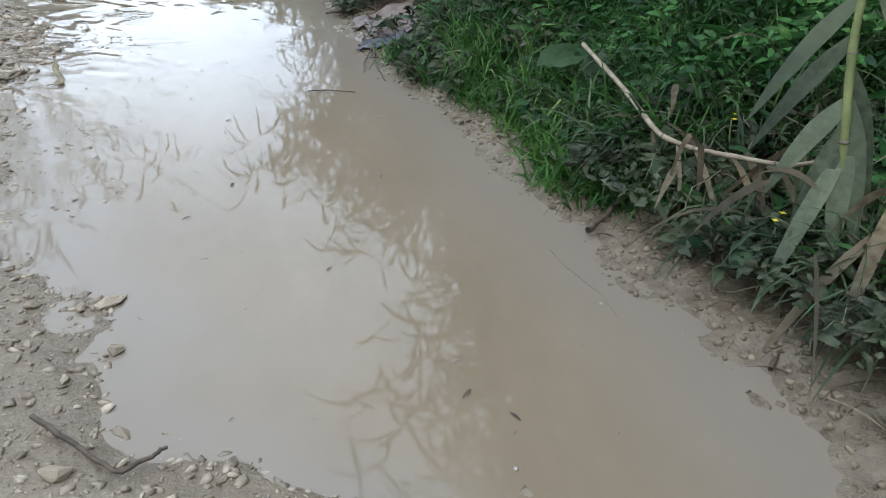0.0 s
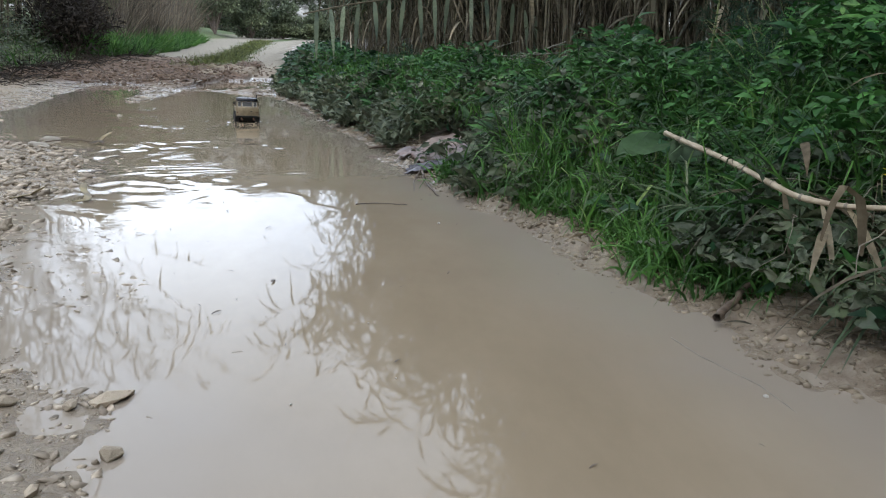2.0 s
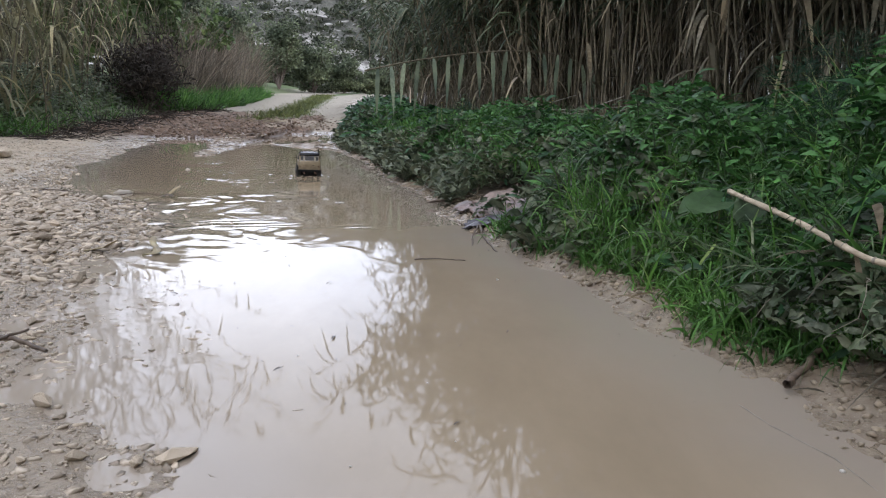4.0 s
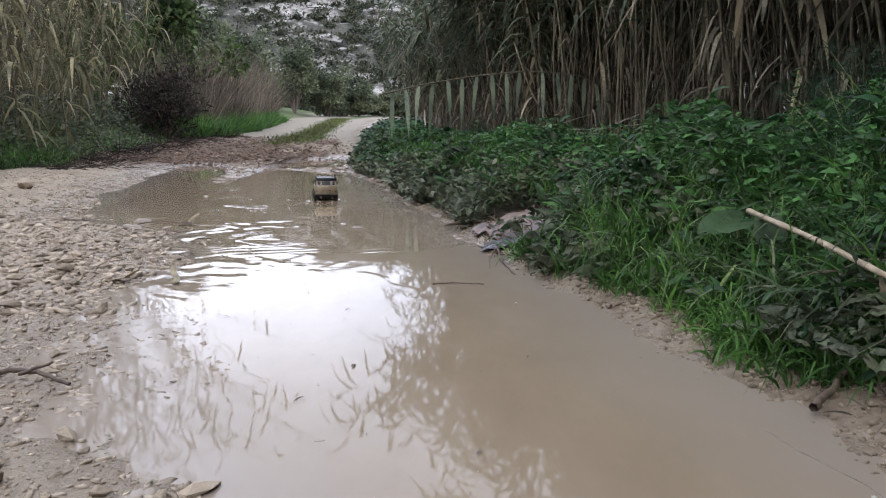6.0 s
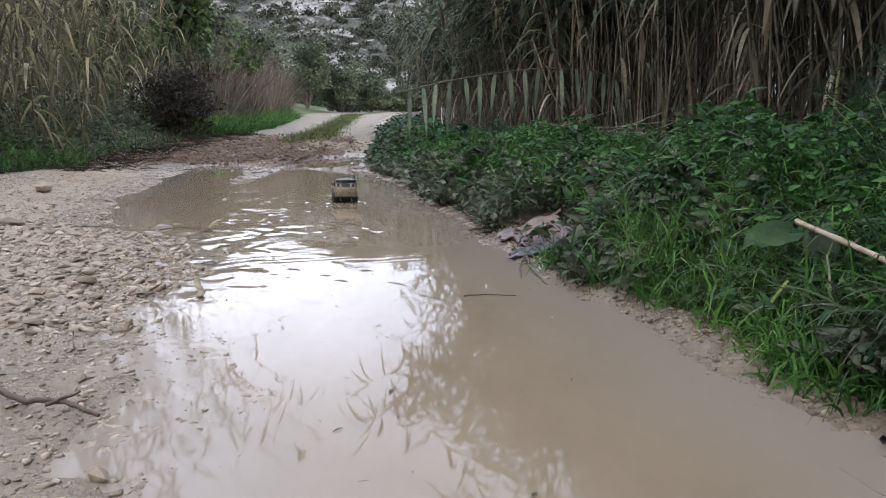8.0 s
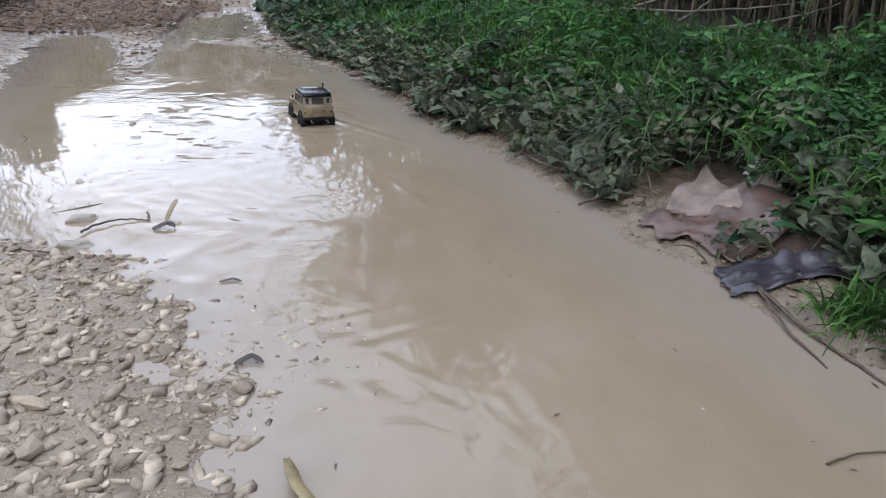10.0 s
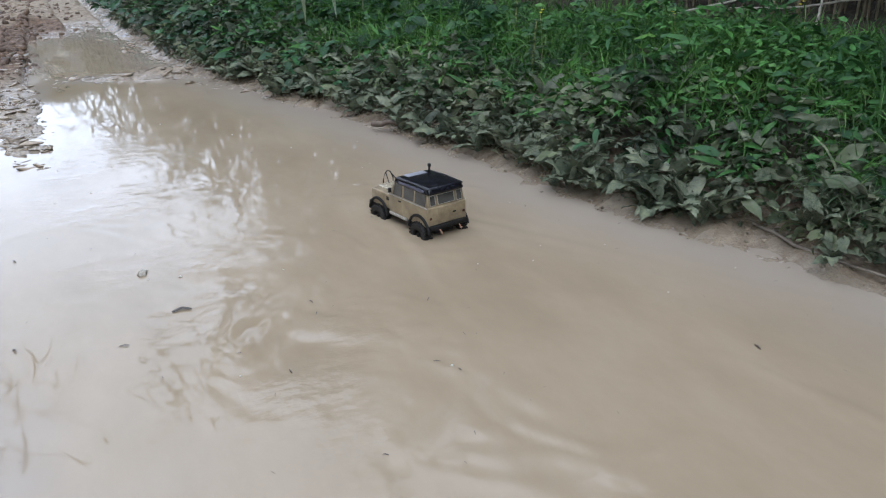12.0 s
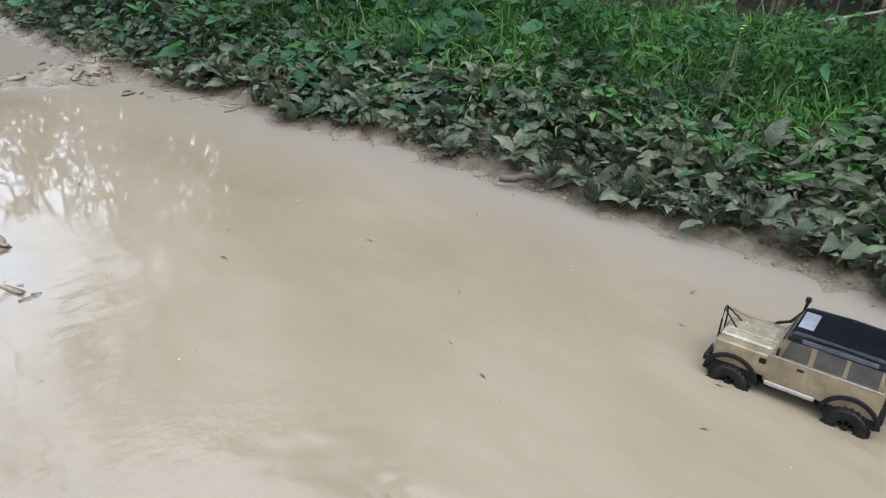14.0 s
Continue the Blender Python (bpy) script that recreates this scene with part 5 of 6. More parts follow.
MUD_LUMP = plain_material("drying_mud_lump", (0.13, 0.1, 0.07), (0.3, 0.25, 0.18), 0.75, 50, 0.5, per_island=True)
tagged(part("mud_lumps", sheet("mud_lumps", *joined(*sets)), MUD_LUMP, smooth=False), "small lumps and pebbles in the mud margin", "mud", kind="stuff")
ys = local.uniform(0.4, 12, 700)
xs = shore_right(ys) + 0.05 + 0.22 * local.random(700)
way = np.stack([local.normal(size=700), local.normal(size=700), 0.25 + 0.3 * local.random(700)], 1)
straw = ribbons(np.stack([xs, ys, ground_z(xs, ys) + 0.004], 1), way, local.uniform(0.03, 0.16, 700), 0.005, 0.8, 4)
ys = 8.5 + 10 * local.random(1500)
xs = verge(ys) + 0.35 + 0.28 * local.normal(size=1500)
way = np.stack([local.normal(size=1500), local.normal(size=1500), 0.25 + 0.35 * local.random(1500)], 1)
brush = ribbons(np.stack([xs, ys, ground_z(xs, ys) + 0.01], 1), way, local.uniform(0.1, 0.5, 1500), 0.012, 0.7, 4)
tagged(part("dead_brush", sheet("dead_brush", *brush), BROWN_SHRUB), "broken brown twigs lying along the verge", "twigs", kind="stuff")
tagged(part("dead_stems", sheet("dead_stems", *straw), STRAW), "dead straw and stems along the mud margin", "straw", kind="stuff")


# ---- twigs, sticks and litter ----
GREY_STALK = plain_material("weathered_reed_stalk", (0.15, 0.13, 0.1), (0.33, 0.3, 0.25), 0.75, 20, 0.3)
SILTED = plain_material("silted_stick", (0.12, 0.1, 0.075), (0.24, 0.2, 0.15), 0.5, 40, 0.3)
def stick(points, thick, material, label, name="stick", category="stick", group=""):
    pts = np.array(points, float)
    fine = np.linspace(0, len(pts) - 1, 4 * len(pts))
    line = np.stack([np.interp(fine, np.arange(len(pts)), pts[:, k]) for k in range(3)], 1)
    line += rng.normal(size=line.shape) * thick * 0.25
    verts, faces = tubes(line[None], (thick * np.linspace(1, 0.55, len(line)))[None], 6)
    return tagged(part(name, sheet(name, verts, faces), material), label, category, group)


stick([(-0.25, 0.63, 0.035), (-0.16, 0.56, 0.03), (-0.07, 0.495, 0.025), (-0.02, 0.52, 0.04), (0.0, 0.53, 0.05)], 0.006, TWIG, "crooked dark twig on the gravel", "twig", "twig")
stick([(-1.0, 1.62, 0.05), (-0.86, 1.56, 0.04), (-0.76, 1.54, 0.045), (-0.67, 1.5, 0.03)], 0.008, TWIG, "crooked dark twig on the gravel", "twig", "twig")
stick([(-0.8, 1.52, 0.045), (-0.74, 1.57, 0.06)], 0.005, TWIG, "short dark twig on the gravel", "twig", "twig")
stick([(0.13, 2.78, 0.004), (0.22, 2.80, 0.006), (0.33, 2.79, 0.004)], 0.0032, TWIG, "thin brown stick floating on the puddle", "floating_stick")
stick([(0.43, 3.54, 0.03), (0.43, 3.3, 0.012), (0.47, 3.0, 0.002)], 0.007, TWIG, "dark wet stick reaching into the puddle", "wet_stick")
stick([(0.42, 3.52, 0.03), (0.38, 3.3, 0.012), (0.375, 3.12, 0.0)], 0.005, TWIG, "dark wet stick reaching into the puddle", "wet_stick")
stick([(0.5, 3.5, 0.045), (0.62, 3.32, 0.05), (0.78, 3.15, 0.07)], 0.007, TWIG, "dark wet stick along the muddy edge", "wet_stick")
stick([(0.99, 1.44, 0.018), (1.06, 1.5, 0.05), (1.14, 1.57, 0.075)], 0.011, TWIG, "broken dark root end in the mud", "root")
stick([(0.86, 1.37, -0.001), (0.885, 1.26, -0.0005), (0.94, 1.12, 0.0005), (0.953, 1.0, -0.001)], 0.0022, SILTED, "thin dark stick half sunk in the puddle", "wet_stick")
stick([(1.22, 0.78, 0.02), (1.3, 0.88, 0.04), (1.36, 0.93, 0.06)], 0.007, TWIG, "short dark root on the mud", "root")
stick([(0.13, 5.42, 0.05), (0.14, 5.2, 0.03), (0.19, 4.95, 0.03), (0.24, 4.8, 0.04)], 0.006, SILTED, "pale brown reed stem on the muddy edge", "reed_stick")
stick([(0.27, 4.42, 0.03), (0.16, 4.36, 0.025), (0.36, 4.43, 0.05), (0.5, 4.47, 0.07)], 0.007, TWIG, "brown stick at the water's edge", "stick")
stick([(-0.62, 8.74, 0.12), (-0.64, 9.5, 0.16), (-0.7, 10.25, 0.2)], 0.012, DRY_STALK, "pale fallen reed stem on the herbs", "reed_stick")
stick([(-0.12, 9.75, 0.2), (-0.13, 10.2, 0.5), (-0.16, 10.6, 0.8)], 0.014, DRY_STALK, "pale leaning reed stem", "reed_stick")
stick([(-0.52, 7.42, 0.04), (-0.4, 7.3, 0.06), (-0.27, 7.2, 0.05)], 0.016, TWIG, "dark rotten branch at the muddy edge", "branch")
stick([(-1.66, 4.36, 0.008), (-1.63, 4.42, 0.012), (-1.58, 4.46, 0.012), (-1.51, 4.475, 0.01), (-1.45, 4.465, 0.004)], 0.0045, TWIG, "dark wet twig in the shallows", "twig", "twig")
stick([(-1.47, 4.54, 0.012), (-1.455, 4.5, 0.014), (-1.45, 4.47, 0.008)], 0.004, TWIG, "short dark wet twig in the shallows", "twig", "twig")
stick([(-1.91, 4.28, 0.014), (-1.87, 4.24, 0.014), (-1.83, 4.22, 0.012), (-1.71, 4.17, 0.014)], 0.0042, TWIG, "curved dark twig along the water's edge", "twig", "twig")
stick([(-1.82, 4.61, -0.001), (-1.7, 4.68, 0.001), (-1.6, 4.74, -0.001)], 0.0028, SILTED, "thin silted reed stem lying in the shallows", "reed_stick", "stick")
stick([(-2.1, 4.36, 0.03), (-2.02, 4.36, 0.028), (-1.93, 4.365, 0.022)], 0.0055, TWIG, "dark wet twig on the gravel", "twig", "twig")
stick([(-2.31, 5.9, 0.002), (-2.285, 5.86, 0.004), (-2.265, 5.81, 0.004), (-2.262, 5.75, 0.002)], 0.0024, TWIG, "small curled stem on the water", "twig", "twig")
for k, (x, y, z, turn, tilt, long) in enumerate(((1.75, 7.0, 0.55, -11, 2, 1.3), (1.5, 7.7, 0.58, 5, 3, 1.5), (1.95, 6.6, 0.5, 38, 16, 0.8), (1.7, 7.4, 0.48, -44, 18, 0.8), (1.2, 8.6, 0.5, 21, 12, 1.1), (2.05, 6.25, 0.5, 14, 7, 1.0))):
    c, s, up = math.cos(radians(turn)), math.sin(radians(turn)), math.tan(radians(tilt))
    stick([(x - 0.42 + c * d, y - 0.15 + s * d, z + up * d - 0.03 * math.sin(3 * d)) for d in (0.0, 0.35 * long, 0.7 * long, long)], 0.008, GREY_STALK, "grey fallen reed lying at the foot of the thicket", "fallen_reed", "reed", "fallen reeds")



def strap_leaf(points, wide, material, label, name="fallen_leaf"):
    """A single strap leaf along a line, cupped across."""
    pts = np.array(points, float)
    fine = np.linspace(0, len(pts) - 1, 5 * len(pts))
    line = np.stack([np.interp(fine, np.arange(len(pts)), pts[:, k]) for k in range(3)], 1)
    ahead = unit(np.gradient(line, axis=0))
    side = unit(np.cross(ahead, (0.15, 0.1, 1.0)))
    s = np.linspace(0, 1, len(line))
    half = wide * 0.5 * np.clip(np.minimum(0.5 + 4 * s, 4.5 * (1 - s) + 0.05), 0.05, 1)[:, None]
    verts = np.stack([line - side * half + (0, 0, wide * 0.12), line, line + side * half + (0, 0, wide * 0.12)], 1).reshape(-1, 3)
    k = np.arange(len(line) - 1)
    faces = np.concatenate([np.stack([3 * k + o, 3 * k + o + 1, 3 * k + o + 4, 3 * k + o + 3], 1) for o in (0, 1)])
    ob = part(name, sheet(name, verts, faces), material)
    thick = ob.modifiers.new("thickness", "SOLIDIFY")
    thick.thickness = 0.0012
    return tagged(ob, label, "leaf")


YELLOWED = plain_material("yellowed_leaf", (0.13, 0.1, 0.055), (0.36, 0.29, 0.14), 0.55, 14, 0.2)
DARK_LEAF = plain_material("sodden_leaf", (0.04, 0.032, 0.026), (0.1, 0.08, 0.062), 0.75, 20, 0.2)
strap_leaf([(-0.94, 2.93, 0.035), (-0.92, 2.86, 0.022), (-0.87, 2.77, 0.012), (-0.86, 2.72, 0.008), (-0.9, 2.69, 0.006)], 0.026, YELLOWED, "yellow-brown curled reed leaf in the shallows")
strap_leaf([(-1.36, 4.56, 0.05), (-1.37, 4.47, 0.04), (-1.385, 4.4, 0.01)], 0.017, YELLOWED, "yellowed leaf scrap standing in the shallows")
strap_leaf([(-1.42, 4.36, 0.004), (-1.37, 4.39, 0.018), (-1.345, 4.365, 0.006)], 0.032, DARK_LEAF, "dark sodden leaf in the shallows")
strap_leaf([(-1.15, 3.87, 0.003), (-1.11, 3.88, 0.007), (-1.085, 3.87, 0.003)], 0.014, DARK_LEAF, "small dark leaf on the shallow water")
strap_leaf([(-1.76, 5.79, 0.003), (-1.73, 5.8, 0.006), (-1.705, 5.785, 0.003)], 0.012, DARK_LEAF, "small dark leaf on the shallow water")
strap_leaf([(-1.07, 3.36, 0.006), (-1.03, 3.39, 0.012), (-1.0, 3.36, 0.006)], 0.018, DARK_LEAF, "small brown leaf on the shallow water")
strap_leaf([(-1.13, 2.72, 0.008), (-1.06, 2.74, 0.02), (-1.01, 2.74, 0.05)], 0.03, YELLOWED, "curled brown leaf lying in the shallows")


def crumpled(name, cx, cy, wide, deep, turn, heights, material, label, category, seed):
    """A sodden sheet with creases and turned-up corners."""
    cols, rows = 26, 20
    u, v = np.meshgrid(np.linspace(-0.5, 0.5, cols), np.linspace(-0.5, 0.5, rows))
    edge = 1 + 0.3 * (value_noise(u * 3, v * 3, 0.7, seed) - 0.5)
    lx, ly = u * wide * edge, v * deep * edge
    c, s = math.cos(radians(turn)), math.sin(radians(turn))
    x, y = cx + c * lx - s * ly, cy + s * lx + c * ly
    crease = np.abs(value_noise(u * 9 + v * 4, v * 9 - u * 3, 1.0, seed + 1) - 0.5) * 0.03 + 0.01 * value_noise(u * 25, v * 25, 1.0, seed + 2)
    z = np.maximum(ground_z(x, y), -0.004) + 0.008 + crease
    for pu, pv, high, spread_by in heights:
        z = z + high * np.exp(-(((u - pu) ** 2 + (v - pv) ** 2) / spread_by ** 2))
    verts = np.stack([x, y, z], -1).reshape(-1, 3)
    i, j = np.meshgrid(np.arange(cols - 1), np.arange(rows - 1))
    a = (j * cols + i).ravel()
    ob = part(name, sheet(name, verts, np.stack([a, a + 1, a + 1 + cols, a + cols], 1)), material, smooth=False)
    ob.modifiers.new("thickness", "SOLIDIFY").thickness = 0.002
    return tagged(ob, label, category)


WET_PAPER = plain_material("wet_red_brown_card", (0.062, 0.037, 0.03), (0.18, 0.115, 0.092), 0.4, 14, 0.4)
card = crumpled("cardboard_sheet", 0.57, 3.98, 0.44, 0.44, 20, ((0.45, 0.1, 0.03, 0.13), (-0.2, -0.1, 0.012, 0.2), (0.2, -0.3, 0.02, 0.1)), WET_PAPER, "torn sodden red-brown cardboard with a pale torn flap", "litter", 201)
# the torn flap is folded back over the bank
u, v = np.meshgrid(np.linspace(0, 1, 22), np.linspace(0, 1, 9))
top = np.interp(u, (0, 0.12, 0.3, 0.42, 0.52, 0.7, 1.0), (0.0, 0.05, 0.06, 0.115, 0.05, 0.04, 0.03))
fx, fy = 0.42 + 0.38 * u + 1.1 * top * v, 4.1 - 0.1 * u + v * (0.05 + 2.8 * top) + 0.015 * np.sin(9 * u)
fz = ground_z(fx, fy) + 0.016 + 0.35 * top * v ** 0.8 + 0.018 * np.abs(value_noise(u * 7, v * 3, 1.0, 203) - 0.5)
i, j = np.meshgrid(np.arange(21), np.arange(8))
a = (j * 22 + i).ravel()
flap = part("flap", sheet("flap", np.stack([fx, fy, fz], -1).reshape(-1, 3), np.stack([a, a + 1, a + 23, a + 22], 1)), PAPER, card, "pale pinkish cardboard flap", smooth=False)
flap.modifiers.new("thickness", "SOLIDIFY").thickness = 0.002
crumpled("plastic_sheet", 0.55, 3.58, 0.37, 0.17, -12, ((0.1, 0.4, 0.03, 0.2), (-0.35, 0.1, 0.012, 0.15)), PLASTIC, "crumpled dark plastic sheet at the water's edge", "litter", 211)
crumpled("paper_scrap", 0.86, 4.28, 0.09, 0.09, 40, ((0.2, 0.2, 0.06, 0.3),), plain_material("pale_paper", (0.4, 0.36, 0.31), (0.6, 0.56, 0.5), 0.7, 12, 0.2), "pale scrap of paper among the leaves", "litter", 221)

# ---- broken and bent reeds over the bank ----
def reed_with_leaves(points, thick, material, label, leaves, leaf_material_used, name, group="", across=None, nodes=()):
    """A reed along points; leaves: (place 0..1, way, length, width, droop)."""
    reed = tagged(new(name), label, "reed", group)
    pts = np.array(points, float)
    fine = np.linspace(0, len(pts) - 1, 6 * len(pts))
    line = np.stack([np.interp(fine, np.arange(len(pts)), pts[:, k]) for k in range(3)], 1)
    for _ in range(2):
        line[1:-1] = (line[:-2] + 2 * line[1:-1] + line[2:]) / 4
    swell = 1 + 0.18 * (np.arange(len(line)) % 4 == 0)
    part("stalk", sheet("stalk", *tubes(line[None], (thick * np.linspace(1, 0.6, len(line)) * swell)[None], 8)), material, reed)
    for place in nodes:
        i = int(place * (len(line) - 2))
        ends = line[i] + np.outer((-0.004, 0, 0.004), unit(line[i + 1] - line[i]))
        part("joint", sheet("joint", *tubes(ends[None], thick * (1 - 0.4 * place) * np.array([[1.05, 1.45, 1.05]]), 8)), SILTED, reed, "brown swollen joint")
    for place, way, length, width, droop in leaves:
        base = line[int(place * (len(line) - 1))]
        flat = np.cross(np.array([way], float), (0.3, 0.2, 1.0)) if across is None else np.array([across], float)
        verts, faces = ribbons(base[None], np.array([way], float), length, width, droop, 8, flat)
        part("leaf", sheet("leaf", verts, faces), leaf_material_used, reed)
    return reed


DRY_ONE = leaf_material("dry_single_leaf", (0.22, 0.17, 0.11), (0.4, 0.33, 0.23), (0.5, 0.43, 0.32), 0.75, True, 0.15)
GREY_ONE = leaf_material("grey_green_single_leaf", (0.16, 0.2, 0.135), (0.25, 0.295, 0.205), (0.34, 0.35, 0.25), 0.55, True, 0.2)
reed_with_leaves([(1.175, 2.35, 0.355), (1.18, 1.88, 0.33), (1.17, 1.5, 0.3), (1.23, 1.41, 0.295), (1.40, 1.2, 0.33), (1.6, 1.2, 0.38)], 0.0085, DRY_STALK, "broken pale dry reed hanging over the bank",
    [(0.52, (0.1, -0.4, -0.6), 0.24, 0.014, 1.5), (0.6, (0.35, -0.5, -0.5), 0.26, 0.018, 1.6), (0.7, (0.4, -0.5, -0.4), 0.28, 0.02, 2.0), (0.78, (0.35, -0.5, -0.3), 0.25, 0.017, 2.2), (0.86, (0.4, -0.5, 0.0), 0.34, 0.02, 2.4), (0.45, (0.9, 0.3, 0.05), 0.42, 0.016, 0.4), (0.5, (1.0, 0.1, 0.1), 0.4, 0.014, 0.5), (0.38, (0.1, -0.3, -0.7), 0.2, 0.014, 1.2)], DRY_ONE, "broken_reed", "", (0.8, -0.6, 0.25), nodes=(0.06, 0.17, 0.27, 0.38, 0.47, 0.62, 0.8))
reed_with_leaves([(1.5, 0.97, 0.0), (1.43, 1.0, 0.27), (1.39, 1.02, 0.46), (1.36, 1.06, 0.68), (1.37, 1.12, 1.0), (1.45, 1.3, 1.5)], 0.012, GREEN_STALK, "living green reed with broad drooping leaves",
    [(0.6, (-0.4, 0.25, -0.75), 0.33, 0.05, 0.5), (0.5, (-0.4, 0.15, -0.7), 0.28, 0.055, 0.6), (0.44, (-0.2, 0.0, -0.8), 0.3, 0.05, 0.5), (0.38, (-0.3, -0.1, -0.7), 0.42, 0.045, 0.5), (0.5, (0.2, -0.25, -0.75), 0.36, 0.06, 0.5), (0.45, (0.08, -0.2, -0.8), 0.36, 0.055, 0.5), (0.33, (0.05, -0.15, -0.9), 0.32, 0.045, 0.4), (0.68, (-0.35, 0.2, -0.6), 0.36, 0.05, 0.6), (0.72, (0.35, -0.15, -0.5), 0.4, 0.055, 0.8), (0.56, (0.3, -0.1, -0.6), 0.36, 0.055, 0.6)], GREY_ONE, "green_reed", "", (0.8, -0.6, 0.1), (0.1, 0.25, 0.42, 0.6))
reed_with_leaves([(1.5, 0.82, 0.0), (1.48, 0.84, 0.2), (1.5, 0.95, 0.45)], 0.008, DRY_STALK, "short dry reed stub with torn leaves",
    [(0.9, (-0.3, -0.3, -0.2), 0.45, 0.035, 2.4), (0.8, (-0.5, -0.1, -0.3), 0.5, 0.03, 1.5), (0.6, (0.2, -0.4, -0.2), 0.3, 0.025, 2.0)], DRY_ONE, "reed_stub", "", (0.8, -0.6, 0.1))
comb = [(0.06 + 0.9 * k / 15, (0.06 * math.sin(k * 1.9), -0.14 + 0.05 * math.cos(k * 2.3), -0.3), 0.56 + 0.08 * math.sin(k * 2.7), 0.052, 2.6) for k in range(16)]
reed_with_leaves([(-0.62, 8.75, 0.93), (-0.1, 8.85, 1.06), (0.5, 9.0, 1.17), (1.1, 9.15, 1.24), (1.75, 9.4, 1.22), (2.3, 9.7, 1.0)], 0.009, STALK, "bent grey-green reed with a comb of hanging leaves", comb, GREY_ONE, "bent_reed", "", (1.0, 0.15, 0.0))
reed_with_leaves([(1.7, 10.0, 0.3), (1.2, 9.6, 1.0), (0.95, 9.4, 1.6)], 0.012, DRY_STALK, "pale dry reed leaning out of the thicket", [(0.5, (-0.3, -0.4, 0), 0.5, 0.035, 2.5), (0.8, (0.2, -0.4, 0), 0.5, 0.035, 2.5)], DRY_ONE, "leaning_reed")

for k, (x, y, tall, reach) in enumerate(((2.75, 4.3, 1.9, 0.75), (3.0, 4.7, 2.05, 0.8), (2.6, 5.1, 1.95, 0.6), (2.9, 3.8, 1.8, 0.7), (2.35, 5.6, 2.0, 0.5))):
    foot = float(ground_z(np.array(x), np.array(y)))
    line = [(x, y, foot), (x - 0.05, y, foot + 0.5 * tall), (x - 0.2 * reach, y - 0.04, foot + 0.85 * tall), (x - 0.6 * reach, y - 0.1, foot + tall), (x - reach, y - 0.15, foot + 0.95 * tall)]
    hang = [(0.36 + 0.62 * i / 13, (0.25 * math.sin(i * 2.3 + k), 0.2 * math.cos(i * 1.7 + k) - 0.1, -0.5), 0.5 + 0.14 * math.sin(i * 3.1 + k), 0.044 + 0.014 * math.sin(i * 1.3), 2.2) for i in range(14)]
    reed_with_leaves(line, 0.01, STALK, "arching reed with long pale hanging leaves", hang, (DRY_ONE, GREY_ONE)[k % 2], "hanging_reed", "hanging reeds", (0.9, -0.4, 0.1))

# torn dry leaves that hang in the herbs round the broken reeds
local = np.random.default_rng(451)
base = np.stack([local.uniform(1.22, 1.75, 46), local.uniform(0.85, 1.7, 46), np.zeros(46)], 1)
base[:, 2] = ground_z(base[:, 0], base[:, 1]) + local.uniform(0.08, 0.34, 46)
way = np.stack([local.normal(size=46) * 0.5 - 0.35, local.normal(size=46) * 0.5 - 0.35, local.normal(size=46) * 0.4], 1)
torn = ribbons(base, way, local.uniform(0.15, 0.42, 46), local.uniform(0.01, 0.03, 46), local.uniform(0.8, 2.4, 46), 8)
tagged(part("torn_reed_leaves", sheet("torn_reed_leaves", *torn), STRAW), "torn dry reed leaves hanging in the herbs", "leaves", kind="stuff")

# dead stems and creepers that tangle under them
local = np.random.default_rng(461)
start = np.stack([np.zeros(110), local.uniform(0.55, 1.75, 110), np.zeros(110)], 1)
start[:, 0] = shore_right(start[:, 1]) + 0.18 + 0.6 * local.random(110)
start[:, 2] = ground_z(start[:, 0], start[:, 1]) + local.uniform(0.02, 0.22, 110)
aim = np.stack([0.6 * local.normal(size=110) + 0.1, local.normal(size=110), 0.35 * local.normal(size=110)], 1)
steps = np.linspace(0, 1, 8)[None, :, None]
lines = start[:, None] + unit(aim)[:, None] * steps * local.uniform(0.08, 0.3, (110, 1, 1)) + np.cumsum(local.normal(size=(110, 8, 3)) * 0.012, 1)
lines[..., 2] = np.maximum(lines[..., 2] - 0.1 * steps[..., 0] ** 2, ground_z(lines[..., 0], lines[..., 1]) + 0.004)
tagged(part("twig_tangle", sheet("twig_tangle", *tubes(lines, np.tile(np.linspace(0.0022, 0.001, 8), (110, 1)) * local.uniform(0.6, 1.4, (110, 1)), 5)), SILTED), "tangle of dry creepers and dead stems on the bank", "twigs", kind="stuff")

# ---- broad-leaved plants along the edge, leaf by leaf ----
LEAF_SHAPES = []
for k, shape in enumerate((crinkled_template(401, 8, 0.28, 0.08, 0.04, 0.1), crinkled_template(402, 8, 0.36, 0.22, 0.035, 0.08), crinkled_template(403, 8, 0.24, 0.04, 0.045, 0.14), crinkled_template(404, 8, 0.32, 0.14, 0.05, 0.15, 0.6))):
    mesh = sheet("leaf", *shape)
    mesh.materials.append(DUSTY)
    mesh.shade_smooth()
    LEAF_SHAPES.append(mesh)
FRESH = leaf_material("fresh_broad_leaf", (0.066, 0.135, 0.062), (0.1, 0.2, 0.09), (0.18, 0.265, 0.135), 0.42, True, 0.25, 0.25)
FRESH_SHAPES = []
for mesh in LEAF_SHAPES:
    mesh = mesh.copy()
    mesh.materials[0] = FRESH
    FRESH_SHAPES.append(mesh)


DEEP_LEAF = leaf_material("deep_green_round_leaf", (0.04, 0.085, 0.032), (0.065, 0.125, 0.05), (0.08, 0.15, 0.06), 0.5, True, 0.2)
